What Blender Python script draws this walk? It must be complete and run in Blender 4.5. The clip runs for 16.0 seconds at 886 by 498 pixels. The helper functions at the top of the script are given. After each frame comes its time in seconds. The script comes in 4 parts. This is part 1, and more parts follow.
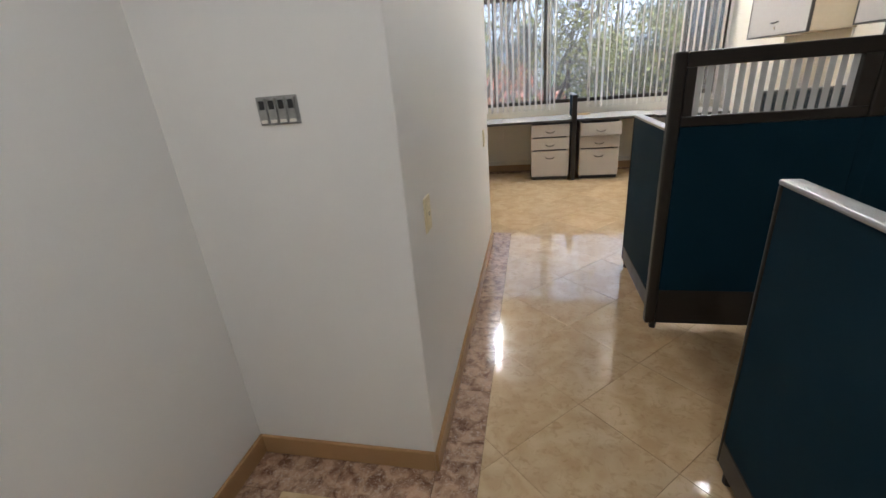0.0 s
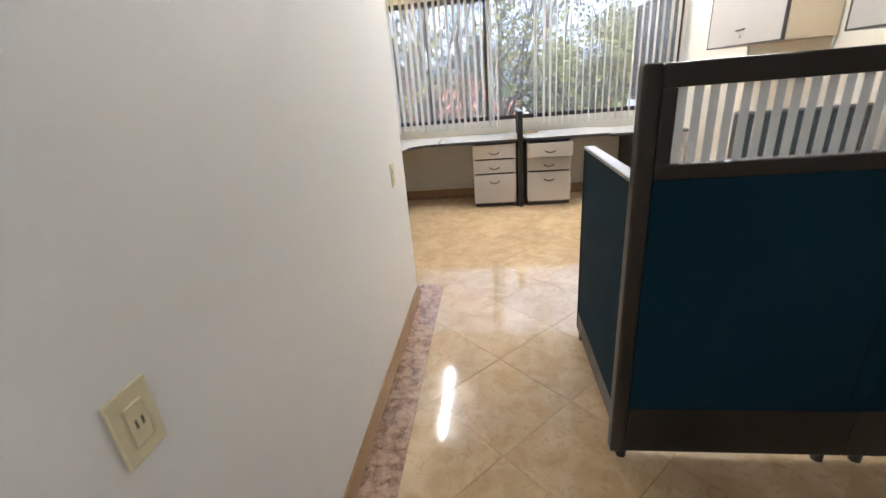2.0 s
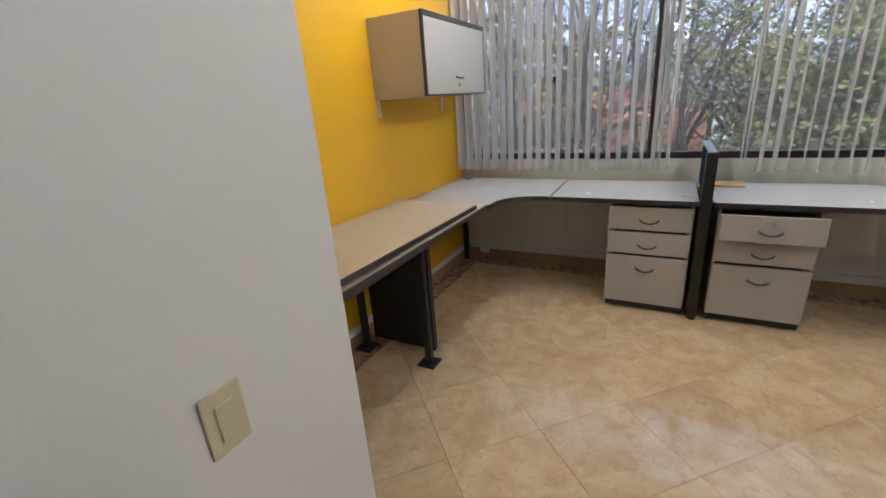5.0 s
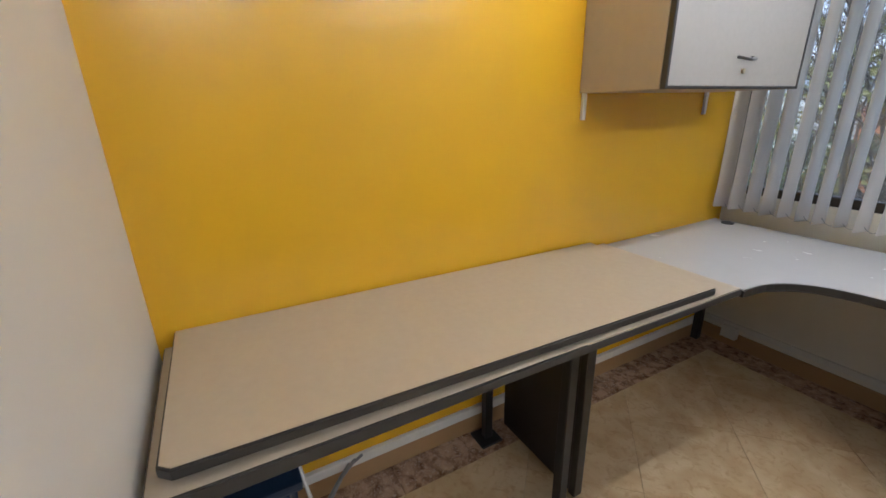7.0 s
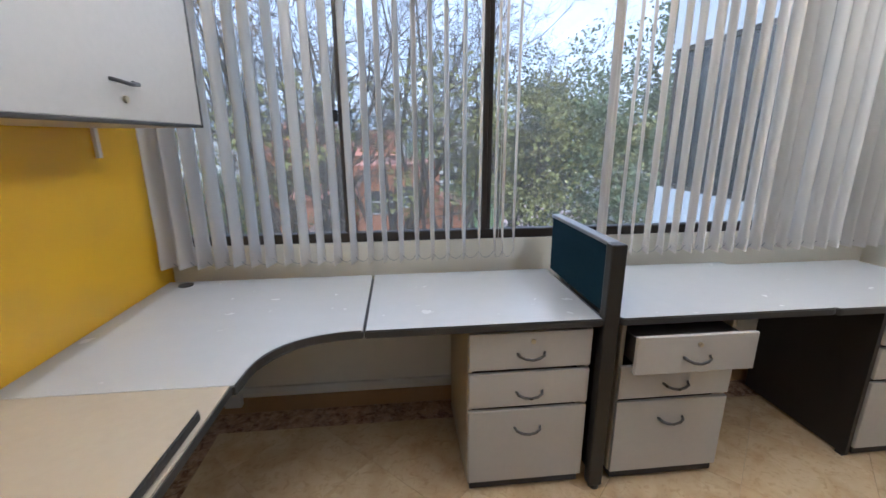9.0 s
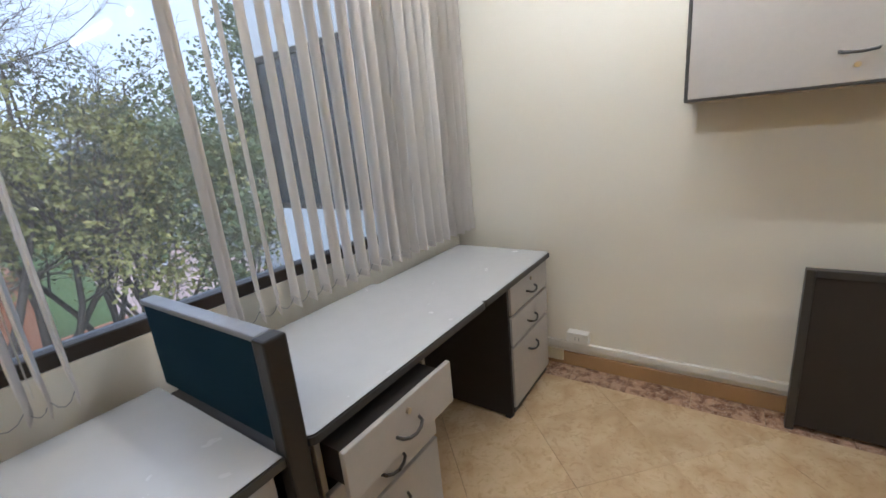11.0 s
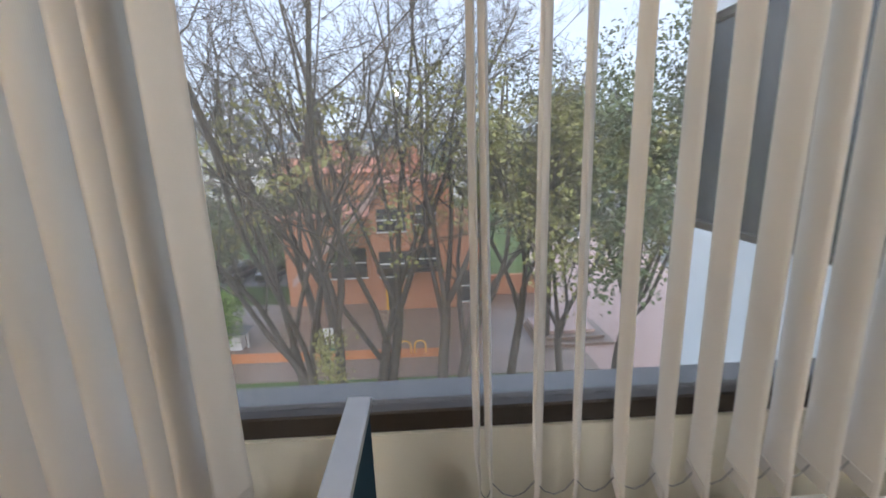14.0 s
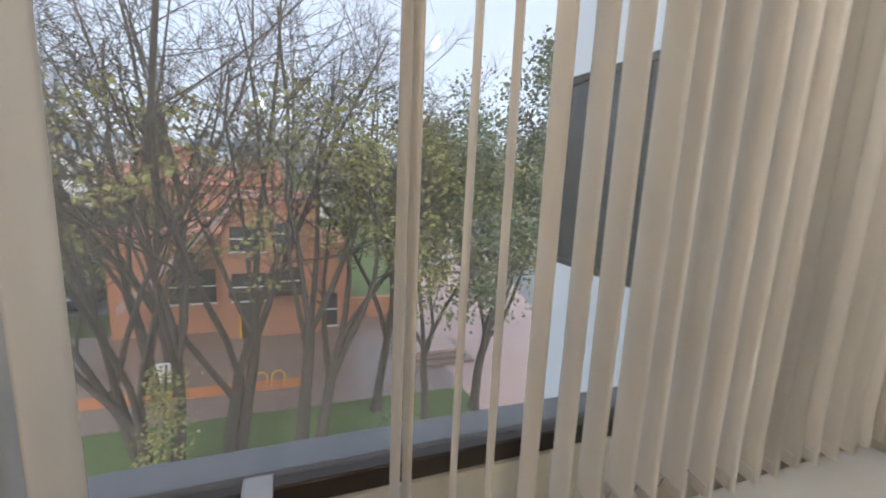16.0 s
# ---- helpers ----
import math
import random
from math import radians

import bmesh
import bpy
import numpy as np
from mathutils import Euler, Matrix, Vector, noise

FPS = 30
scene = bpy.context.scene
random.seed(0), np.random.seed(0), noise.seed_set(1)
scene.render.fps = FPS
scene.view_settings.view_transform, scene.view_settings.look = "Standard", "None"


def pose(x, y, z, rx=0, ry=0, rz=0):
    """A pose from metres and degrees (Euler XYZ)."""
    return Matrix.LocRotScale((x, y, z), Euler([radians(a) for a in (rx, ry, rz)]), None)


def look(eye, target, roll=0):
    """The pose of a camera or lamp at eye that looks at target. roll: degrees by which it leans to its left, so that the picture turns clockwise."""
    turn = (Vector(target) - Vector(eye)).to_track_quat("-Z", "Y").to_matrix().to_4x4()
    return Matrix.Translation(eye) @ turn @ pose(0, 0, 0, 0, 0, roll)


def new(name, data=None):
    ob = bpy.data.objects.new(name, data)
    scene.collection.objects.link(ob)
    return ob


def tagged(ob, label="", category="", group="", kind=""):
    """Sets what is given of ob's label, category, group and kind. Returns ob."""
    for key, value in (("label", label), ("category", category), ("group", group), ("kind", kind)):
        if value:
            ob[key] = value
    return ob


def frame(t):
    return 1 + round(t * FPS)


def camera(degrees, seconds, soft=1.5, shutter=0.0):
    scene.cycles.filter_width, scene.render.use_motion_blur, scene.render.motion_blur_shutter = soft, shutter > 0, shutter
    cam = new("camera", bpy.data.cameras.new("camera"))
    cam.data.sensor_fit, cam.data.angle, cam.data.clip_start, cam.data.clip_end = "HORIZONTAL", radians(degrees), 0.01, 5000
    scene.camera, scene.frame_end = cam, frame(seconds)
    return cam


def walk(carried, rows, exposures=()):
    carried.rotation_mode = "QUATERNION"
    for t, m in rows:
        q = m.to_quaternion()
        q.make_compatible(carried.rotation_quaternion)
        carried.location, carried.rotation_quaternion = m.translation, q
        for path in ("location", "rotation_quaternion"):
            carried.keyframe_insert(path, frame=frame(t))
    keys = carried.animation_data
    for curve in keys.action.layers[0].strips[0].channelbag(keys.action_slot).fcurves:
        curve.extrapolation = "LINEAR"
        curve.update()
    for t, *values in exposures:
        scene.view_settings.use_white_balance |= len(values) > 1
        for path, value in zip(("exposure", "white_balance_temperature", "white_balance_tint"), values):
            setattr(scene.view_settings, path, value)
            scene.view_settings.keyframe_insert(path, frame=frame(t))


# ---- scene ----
cam = camera(93.4, 16.0, shutter=0.2)
PATH = [
    (0, (1.285, -5.943, 1.304), (0.867, -4.139, 0.548), -5.0),
    (0.5, (1.342, -5.817, 1.287), (1.015, -3.992, 0.538), -5.9),
    (1, (1.42, -5.628, 1.299), (1.201, -3.784, 0.557), -4.8),
    (1.5, (1.449, -5.413, 1.292), (1.225, -3.567, 0.555), -4.5),
    (2, (1.474, -5.097, 1.317), (1.226, -3.253, 0.585), -4.9),
    (2.5, (1.512, -4.81, 1.328), (1.088, -2.987, 0.624), -7.1),
    (3, (1.472, -4.467, 1.317), (1.035, -2.645, 0.617), -5.9),
    (5.5, (1.557, -3.001, 1.358), (0.375, -1.52, 0.717), -2.9),
    (6, (1.491, -2.766, 1.344), (0.013, -1.582, 0.702), -1.8),
    (6.5, (1.366, -2.582, 1.341), (-0.273, -1.636, 0.694), -2.2),
    (7, (1.255, -2.417, 1.351), (-0.408, -1.513, 0.705), -1.3),
    (7.5, (1.157, -2.303, 1.357), (-0.249, -1.012, 0.762), 0.6),
    (8, (1.049, -2.198, 1.372), (0.355, -0.405, 0.82), -2.3),
    (8.5, (1.022, -2.103, 1.359), (0.895, -0.181, 0.819), -1.4),
    (9, (1.044, -1.892, 1.35), (1.241, 0.031, 0.835), -0.3),
    (9.5, (1.077, -1.682, 1.344), (1.642, 0.17, 0.845), 1.0),
    (9.7, (1.079, -1.58, 1.351), (1.916, 0.166, 0.852), 0.5),
    (10, (1.093, -1.482, 1.362), (2.33, 0.005, 0.854), -0.9),
    (10.2, (1.116, -1.436, 1.348), (2.593, -0.19, 0.833), -0.3),
    (12.3, (1.819, -1.106, 1.383), (3.433, -0.044, 0.863), -6.9),
    (12.5, (1.871, -1.022, 1.366), (3.362, 0.224, 0.894), -6.6),
    (13, (1.962, -0.919, 1.377), (2.932, 0.774, 0.938), -4.2),
    (13.5, (1.946, -0.785, 1.388), (2.467, 1.093, 0.94), -0.8),
    (14, (1.902, -0.654, 1.401), (1.974, 1.293, 0.947), -2.0),
    (14.5, (1.902, -0.546, 1.436), (1.721, 1.395, 0.989), -1.5),
    (15, (1.897, -0.497, 1.49), (1.764, 1.45, 1.049), -0.7),
    (15.5, (1.874, -0.513, 1.495), (2.124, 1.43, 1.092), 0.2),
    (16, (1.822, -0.615, 1.45), (2.519, 1.227, 1.1), 2.6),
]
EXPOSURES = ((0, 1.1, 5900, 10), (0.5, 1.35, 5900, 10), (1.5, 1.5, 5850, 10), (2.5, 1.5, 5800, 10), (3, 1.1, 5700, 10), (5.5, 0.5, 5750, 10), (8, 0.6, 5400, 10), (9, 0.65, 5350, 10),
             (10, 0.5, 5600, 10), (12.5, 0.4, 5700, 10), (14, 0.4, 6200, 10), (15, 0.3, 6300, 10), (16, 0.25, 6500, 10))
walk(cam, [(t, look(eye, target, roll)) for t, eye, target, roll in PATH], EXPOSURES)

# tuning of the light, and the places of lamps and trees
SKY, TUBES = 0.185, 64.0
# first two placed from reflections; last two added to brighten blinds and entrance
LAMPS = ((0.8, -0.95, 90), (2.85, -2.5, 90), (2.6, -0.85, 90), (1.5, -6.4, 90))
TREES = ((-0.16, 13.8, 3, 18.5, (0.02, 0), 0.05, 0.17), (2.0, 11.7, 8, 17.0, (0.03, 0), 0.06, 0.3), (2.35, 11.9, 12, 15.5, (0.3, 0.1), 0.05, 0.3),
         (-1.9, 11.8, 21, 15.5, (-0.06, 0), 0.07, 0.22), (-1.35, 12.0, 34, 16.0, (0.14, 0), 0.06, 0.28), (-3.6, 21.5, 41, 16.0, (-0.1, 0), 0.05, 0.2),
         (5.2, 15.5, 85, 15.0, (0.08, 0), 0.09, 0.3), (-1.75, 12.15, 62, 16.0, (-0.3, 0.05), 0.04, 0.25), (0.05, 13.95, 73, 17.0, (0.2, 0.03), 0.05, 0.25),
         (-3.0, 17.5, 76, 17.0, (-0.12, 0), 0.04, 0.3))


# ---- world, lights, exposure ----
world = bpy.data.worlds.new("sky")
scene.world = world
world.use_nodes = True
wn, wl = world.node_tree.nodes, world.node_tree.links
wn.clear()
sky = wn.new("ShaderNodeTexSky")
sky.sky_type, sky.sun_disc = "NISHITA", False
sky.sun_elevation, sky.sun_rotation = radians(42), radians(150)
sky.air_density, sky.dust_density = 1.0, 4.0
wmix = wn.new("ShaderNodeMixRGB")
wmix.inputs["Fac"].default_value = 0.6
wmix.inputs["Color2"].default_value = (6.2, 7.1, 8.8, 1)
wbg = wn.new("ShaderNodeBackground")
wbg.inputs["Strength"].default_value = SKY
wout = wn.new("ShaderNodeOutputWorld")
wl.new(sky.outputs[0], wmix.inputs["Color1"])
wl.new(wmix.outputs[0], wbg.inputs["Color"])
wl.new(wbg.outputs[0], wout.inputs[0])

sun_data = bpy.data.lights.new("sun", "SUN")
sun_data.energy, sun_data.angle, sun_data.color = 1.5, radians(20), (1, 0.96, 0.9)
sun = new("sun", sun_data)
sun.matrix_world = look((-6, -12, 14), (0, 0, 0))


# ---- materials ----
def rgb(c):
    return (c[0], c[1], c[2], 1)


def material(name, color, rough=0.5, metal=0.0, second=None, scale=6.0, detail_scale=90.0, bump=0.05,
             amount=0.5, random_tone=0.0, rough_var=0.1, coat=0.0, spec=0.5):
    """A surface with two scales of variation in colour, gloss and relief."""
    m = bpy.data.materials.new(name)
    m.use_nodes = True
    n, l = m.node_tree.nodes, m.node_tree.links
    p = n["Principled BSDF"]
    co = n.new("ShaderNodeTexCoord")
    big, small = n.new("ShaderNodeTexNoise"), n.new("ShaderNodeTexNoise")
    for t, s, d in ((big, scale, 4), (small, detail_scale, 3)):
        t.inputs["Scale"].default_value, t.inputs["Detail"].default_value = s, d
        l.new(co.outputs["Object"], t.inputs["Vector"])
    add = n.new("ShaderNodeMath")
    add.operation = "MULTIPLY_ADD"
    add.inputs[1].default_value = 0.35
    l.new(small.outputs["Fac"], add.inputs[0])
    l.new(big.outputs["Fac"], add.inputs[2])
    ramp = n.new("ShaderNodeMapRange")
    ramp.inputs["From Min"].default_value, ramp.inputs["From Max"].default_value = 0.3, 1.05
    l.new(add.outputs[0], ramp.inputs["Value"])
    mix = n.new("ShaderNodeMixRGB")
    second = second or tuple(c * 0.82 for c in color)
    mix.inputs["Color1"].default_value, mix.inputs["Color2"].default_value = rgb(color), rgb(second)
    am = n.new("ShaderNodeMath")
    am.operation, am.inputs[1].default_value = "MULTIPLY", amount
    l.new(ramp.outputs[0], am.inputs[0])
    l.new(am.outputs[0], mix.inputs["Fac"])
    out = mix.outputs[0]
    if random_tone:
        info = n.new("ShaderNodeObjectInfo")
        mr = n.new("ShaderNodeMapRange")
        mr.inputs["To Min"].default_value, mr.inputs["To Max"].default_value = 1 - random_tone, 1 + random_tone
        l.new(info.outputs["Random"], mr.inputs["Value"])
        hsv = n.new("ShaderNodeHueSaturation")
        l.new(mr.outputs[0], hsv.inputs["Value"])
        l.new(out, hsv.inputs["Color"])
        out = hsv.outputs[0]
    l.new(out, p.inputs["Base Color"])
    rr = n.new("ShaderNodeMapRange")
    rr.inputs["To Min"].default_value, rr.inputs["To Max"].default_value = max(0.02, rough - rough_var), min(1, rough + rough_var)
    l.new(big.outputs["Fac"], rr.inputs["Value"])
    l.new(rr.outputs[0], p.inputs["Roughness"])
    p.inputs["Metallic"].default_value = metal
    p.inputs["Specular IOR Level"].default_value = spec
    p.inputs["Coat Weight"].default_value = coat
    if bump:
        b = n.new("ShaderNodeBump")
        b.inputs["Strength"].default_value, b.inputs["Distance"].default_value = bump, 0.004
        l.new(small.outputs["Fac"], b.inputs["Height"])
        l.new(b.outputs[0], p.inputs["Normal"])
    return m


def marble(name, light, dark, vein, scale, rough):
    """Polished stone: clouds, blotches and thin veins in three colours."""
    m = bpy.data.materials.new(name)
    m.use_nodes = True
    n, l = m.node_tree.nodes, m.node_tree.links
    p = n["Principled BSDF"]
    p.inputs["Specular IOR Level"].default_value = 0.8
    co = n.new("ShaderNodeTexCoord")
    info = n.new("ShaderNodeObjectInfo")
    shift = n.new("ShaderNodeVectorMath")
    shift.operation = "MULTIPLY_ADD"
    shift.inputs[1].default_value = (37, 53, 11)
    l.new(info.outputs["Random"], shift.inputs[0])
    l.new(co.outputs["Object"], shift.inputs[2])
    a, b, c = (n.new("ShaderNodeTexNoise") for _ in range(3))
    for t, s, d, w in ((a, scale, 6, 0.6), (b, scale * 3.5, 8, 1.4), (c, scale * 1.6, 5, 2.2)):
        t.inputs["Scale"].default_value, t.inputs["Detail"].default_value, t.inputs["Distortion"].default_value = s, d, w
        l.new(shift.outputs[0], t.inputs["Vector"])
    r1, r2 = n.new("ShaderNodeValToRGB"), n.new("ShaderNodeValToRGB")
    r1.color_ramp.elements[0].position, r1.color_ramp.elements[1].position = 0.38, 0.66
    r1.color_ramp.elements[0].color, r1.color_ramp.elements[1].color = rgb(light), rgb(dark)
    l.new(a.outputs["Fac"], r1.inputs["Fac"])
    r2.color_ramp.elements[0].position, r2.color_ramp.elements[1].position = 0.52, 0.72
    r2.color_ramp.elements[0].color, r2.color_ramp.elements[1].color = (0, 0, 0, 1), (1, 1, 1, 1)
    l.new(b.outputs["Fac"], r2.inputs["Fac"])
    mix = n.new("ShaderNodeMixRGB")
    mix.inputs["Color2"].default_value = rgb(vein)
    half = n.new("ShaderNodeMath")
    half.operation, half.inputs[1].default_value = "MULTIPLY", 0.6
    l.new(r2.outputs[0], half.inputs[0])
    l.new(half.outputs[0], mix.inputs["Fac"])
    l.new(r1.outputs[0], mix.inputs["Color1"])
    tone = n.new("ShaderNodeHueSaturation")
    tr = n.new("ShaderNodeMapRange")
    tr.inputs["To Min"].default_value, tr.inputs["To Max"].default_value = 0.94, 1.06
    l.new(info.outputs["Random"], tr.inputs["Value"])
    l.new(tr.outputs[0], tone.inputs["Value"])
    l.new(mix.outputs[0], tone.inputs["Color"])
    l.new(tone.outputs[0], p.inputs["Base Color"])
    rr = n.new("ShaderNodeMapRange")
    rr.inputs["To Min"].default_value, rr.inputs["To Max"].default_value = rough - 0.04, rough + 0.12
    l.new(c.outputs["Fac"], rr.inputs["Value"])
    l.new(rr.outputs[0], p.inputs["Roughness"])
    bp = n.new("ShaderNodeBump")
    bp.inputs["Strength"].default_value, bp.inputs["Distance"].default_value = 0.04, 0.003
    l.new(a.outputs["Fac"], bp.inputs["Height"])
    l.new(bp.outputs[0], p.inputs["Normal"])
    return m


def glass_material(name, tint=(1, 1, 1), haze=0.0):
    """Clear pane: sees through, with a faint mirror image and a pale haze mixed in."""
    m = bpy.data.materials.new(name)
    m.use_nodes = True
    n, l = m.node_tree.nodes, m.node_tree.links
    n.clear()
    tr, gl, df = n.new("ShaderNodeBsdfTransparent"), n.new("ShaderNodeBsdfGlossy"), n.new("ShaderNodeBsdfDiffuse")
    tr.inputs["Color"].default_value = rgb(tint)
    gl.inputs["Roughness"].default_value = 0.02
    df.inputs["Color"].default_value = (0.8, 0.82, 0.85, 1)
    lw, pw, fr = n.new("ShaderNodeLayerWeight"), n.new("ShaderNodeMath"), n.new("ShaderNodeMath")
    pw.operation, pw.inputs[1].default_value = "POWER", 5.0
    fr.operation, fr.inputs[1].default_value, fr.inputs[2].default_value = "MULTIPLY_ADD", 0.7, 0.035
    l.new(lw.outputs["Facing"], pw.inputs[0])
    l.new(pw.outputs[0], fr.inputs[0])
    m1, m2, out = n.new("ShaderNodeMixShader"), n.new("ShaderNodeMixShader"), n.new("ShaderNodeOutputMaterial")
    ns = n.new("ShaderNodeTexNoise")
    ns.inputs["Scale"].default_value = 4
    mr = n.new("ShaderNodeMapRange")
    mr.inputs["To Min"].default_value, mr.inputs["To Max"].default_value = haze * 0.5, haze * 1.5
    l.new(ns.outputs["Fac"], mr.inputs["Value"])
    l.new(mr.outputs[0], m1.inputs["Fac"])
    l.new(tr.outputs[0], m1.inputs[1])
    l.new(df.outputs[0], m1.inputs[2])
    l.new(fr.outputs[0], m2.inputs["Fac"])
    l.new(m1.outputs[0], m2.inputs[1])
    l.new(gl.outputs[0], m2.inputs[2])
    l.new(m2.outputs[0], out.inputs[0])
    return m


def cloth(name, color, through_light):
    """Thin woven blind fabric that lets some daylight through."""
    m = bpy.data.materials.new(name)
    m.use_nodes = True
    n, l = m.node_tree.nodes, m.node_tree.links
    n.clear()
    co, wv, ns = n.new("ShaderNodeTexCoord"), n.new("ShaderNodeTexWave"), n.new("ShaderNodeTexNoise")
    wv.inputs["Scale"].default_value, wv.inputs["Distortion"].default_value = 120, 1.5
    wv.bands_direction = "X"
    ns.inputs["Scale"].default_value = 3
    l.new(co.outputs["Object"], wv.inputs["Vector"])
    l.new(co.outputs["Object"], ns.inputs["Vector"])
    mix = n.new("ShaderNodeMixRGB")
    mix.inputs["Color1"].default_value, mix.inputs["Color2"].default_value = rgb(color), rgb([c * 0.86 for c in color])
    l.new(ns.outputs["Fac"], mix.inputs["Fac"])
    d, t, ms, out = n.new("ShaderNodeBsdfDiffuse"), n.new("ShaderNodeBsdfTranslucent"), n.new("ShaderNodeMixShader"), n.new("ShaderNodeOutputMaterial")
    ms.inputs["Fac"].default_value = through_light
    b = n.new("ShaderNodeBump")
    b.inputs["Strength"].default_value, b.inputs["Distance"].default_value = 0.15, 0.001
    l.new(wv.outputs["Fac"], b.inputs["Height"])
    l.new(b.outputs[0], d.inputs["Normal"])
    l.new(mix.outputs[0], d.inputs["Color"])
    l.new(mix.outputs[0], t.inputs["Color"])
    l.new(d.outputs[0], ms.inputs[1])
    l.new(t.outputs[0], ms.inputs[2])
    l.new(ms.outputs[0], out.inputs[0])
    return m


def lamp_material(name, color, strength):
    m = bpy.data.materials.new(name)
    m.use_nodes = True
    p = m.node_tree.nodes["Principled BSDF"]
    p.inputs["Emission Color"].default_value = rgb(color)
    p.inputs["Emission Strength"].default_value = strength
    return m


WHITE = material("white_wall_paint", (0.76, 0.74, 0.71), 0.5, second=(0.71, 0.69, 0.65), scale=1.5, detail_scale=140, bump=0.08)
CREAM = material("cream_wall_paint", (0.76, 0.72, 0.62), 0.55, second=(0.70, 0.66, 0.56), scale=1.5, detail_scale=140, bump=0.08)
YELLOW = material("yellow_gloss_paint", (0.72, 0.41, 0.014), 0.22, second=(0.68, 0.36, 0.01), scale=1.2, detail_scale=120, bump=0.05)
CEILING = material("ceiling_paint", (0.78, 0.76, 0.72), 0.8, scale=2)
BEIGE_STONE = marble("beige_marble", (0.62, 0.46, 0.275), (0.51, 0.355, 0.19), (0.40, 0.26, 0.12), 8.0, 0.05)
BROWN_STONE = marble("brown_marble", (0.48, 0.31, 0.20), (0.16, 0.08, 0.045), (0.62, 0.50, 0.41), 22.0, 0.14)
GROUT = material("grout", (0.46, 0.35, 0.21), 0.7)
BASEWOOD = material("baseboard_stone", (0.40, 0.235, 0.10), 0.35, second=(0.29, 0.165, 0.07), scale=5)
TRUNKING = material("white_plastic", (0.74, 0.71, 0.64), 0.4, scale=8, bump=0.0)
IVORY = material("ivory_plastic", (0.66, 0.58, 0.38), 0.35, scale=20, bump=0.0)
LAMINATE = material("grey_speckled_laminate", (0.55, 0.545, 0.535), 0.25, second=(0.48, 0.475, 0.465), scale=14, detail_scale=700, bump=0.02, amount=0.5, rough_var=0.06)
BEIGELAM = material("beige_laminate", (0.50, 0.42, 0.31), 0.4, second=(0.44, 0.36, 0.26), scale=40, detail_scale=420, bump=0.02)
DRAWER = material("drawer_laminate", (0.43, 0.40, 0.365), 0.38, second=(0.385, 0.36, 0.325), scale=50, detail_scale=420, bump=0.02)
CABSIDE = material("cabinet_side_laminate", (0.46, 0.38, 0.27), 0.45, second=(0.40, 0.33, 0.23), scale=30, detail_scale=300, bump=0.02)
EDGE = material("dark_grey_edging", (0.042, 0.038, 0.034), 0.4, scale=20)
DARK = material("dark_brown_panel", (0.018, 0.014, 0.012), 0.5, second=(0.03, 0.024, 0.02), scale=10, detail_scale=200)
BLACK = material("black_plastic", (0.012, 0.012, 0.013), 0.4, scale=20)
POST = material("bronze_painted_metal", (0.036, 0.031, 0.027), 0.36, metal=0.5, second=(0.028, 0.024, 0.021), scale=10, detail_scale=200, bump=0.02)
CAPGREY = material("grey_trim_cap", (0.30, 0.30, 0.31), 0.35, metal=0.4, scale=20, bump=0.0)
TEAL = material("teal_fabric", (0.001, 0.021, 0.038), 0.9, second=(0.001, 0.014, 0.027), scale=4, detail_scale=700, bump=0.3, spec=0.2)
BRONZE = material("bronze_window_frame", (0.045, 0.034, 0.026), 0.4, metal=0.3, scale=12)
HANDLE = material("dark_chrome", (0.12, 0.115, 0.11), 0.3, metal=0.8, scale=40, bump=0.0)
BRASS = material("lock_metal", (0.55, 0.48, 0.34), 0.3, metal=1.0, scale=60, bump=0.0)
BOXMETAL = material("galvanised_box", (0.42, 0.42, 0.40), 0.4, metal=0.6, second=(0.2, 0.2, 0.19), scale=40, amount=0.8)
BLIND = cloth("blind_fabric", (0.89, 0.85, 0.80), 0.48)
FROST = material("frosted_film", (0.72, 0.74, 0.74), 0.6, scale=30, bump=0.0)
# haze: pale diffuse mixed into the glass for the milky, low-contrast view
PANE = glass_material("window_glass", haze=0.09)
INNERPANE = glass_material("partition_glass", haze=0.05)
TUBE = lamp_material("fluorescent_tube", (1.0, 0.975, 0.94), TUBES)
CABLE = material("grey_cable", (0.22, 0.22, 0.23), 0.45, scale=30, bump=0.0)
BAGBLUE = material("dark_blue_plastic", (0.008, 0.022, 0.05), 0.4, scale=10)


# ---- mesh helpers ----
def box(bm, x0, x1, y0, y1, z0, z1):
    v = [bm.verts.new(p) for p in ((x0, y0, z0), (x1, y0, z0), (x1, y1, z0), (x0, y1, z0),
                                   (x0, y0, z1), (x1, y0, z1), (x1, y1, z1), (x0, y1, z1))]
    for f in ((3, 2, 1, 0), (4, 5, 6, 7), (0, 1, 5, 4), (1, 2, 6, 5), (2, 3, 7, 6), (3, 0, 4, 7)):
        bm.faces.new([v[i] for i in f])
    return v


def block(x0, x1, y0, y1, z0, z1, bevel=0.0, segments=2):
    bm = bmesh.new()
    box(bm, x0, x1, y0, y1, z0, z1)
    if bevel:
        bmesh.ops.bevel(bm, geom=bm.edges[:], offset=bevel, segments=segments, affect="EDGES", profile=0.6)
    return bm


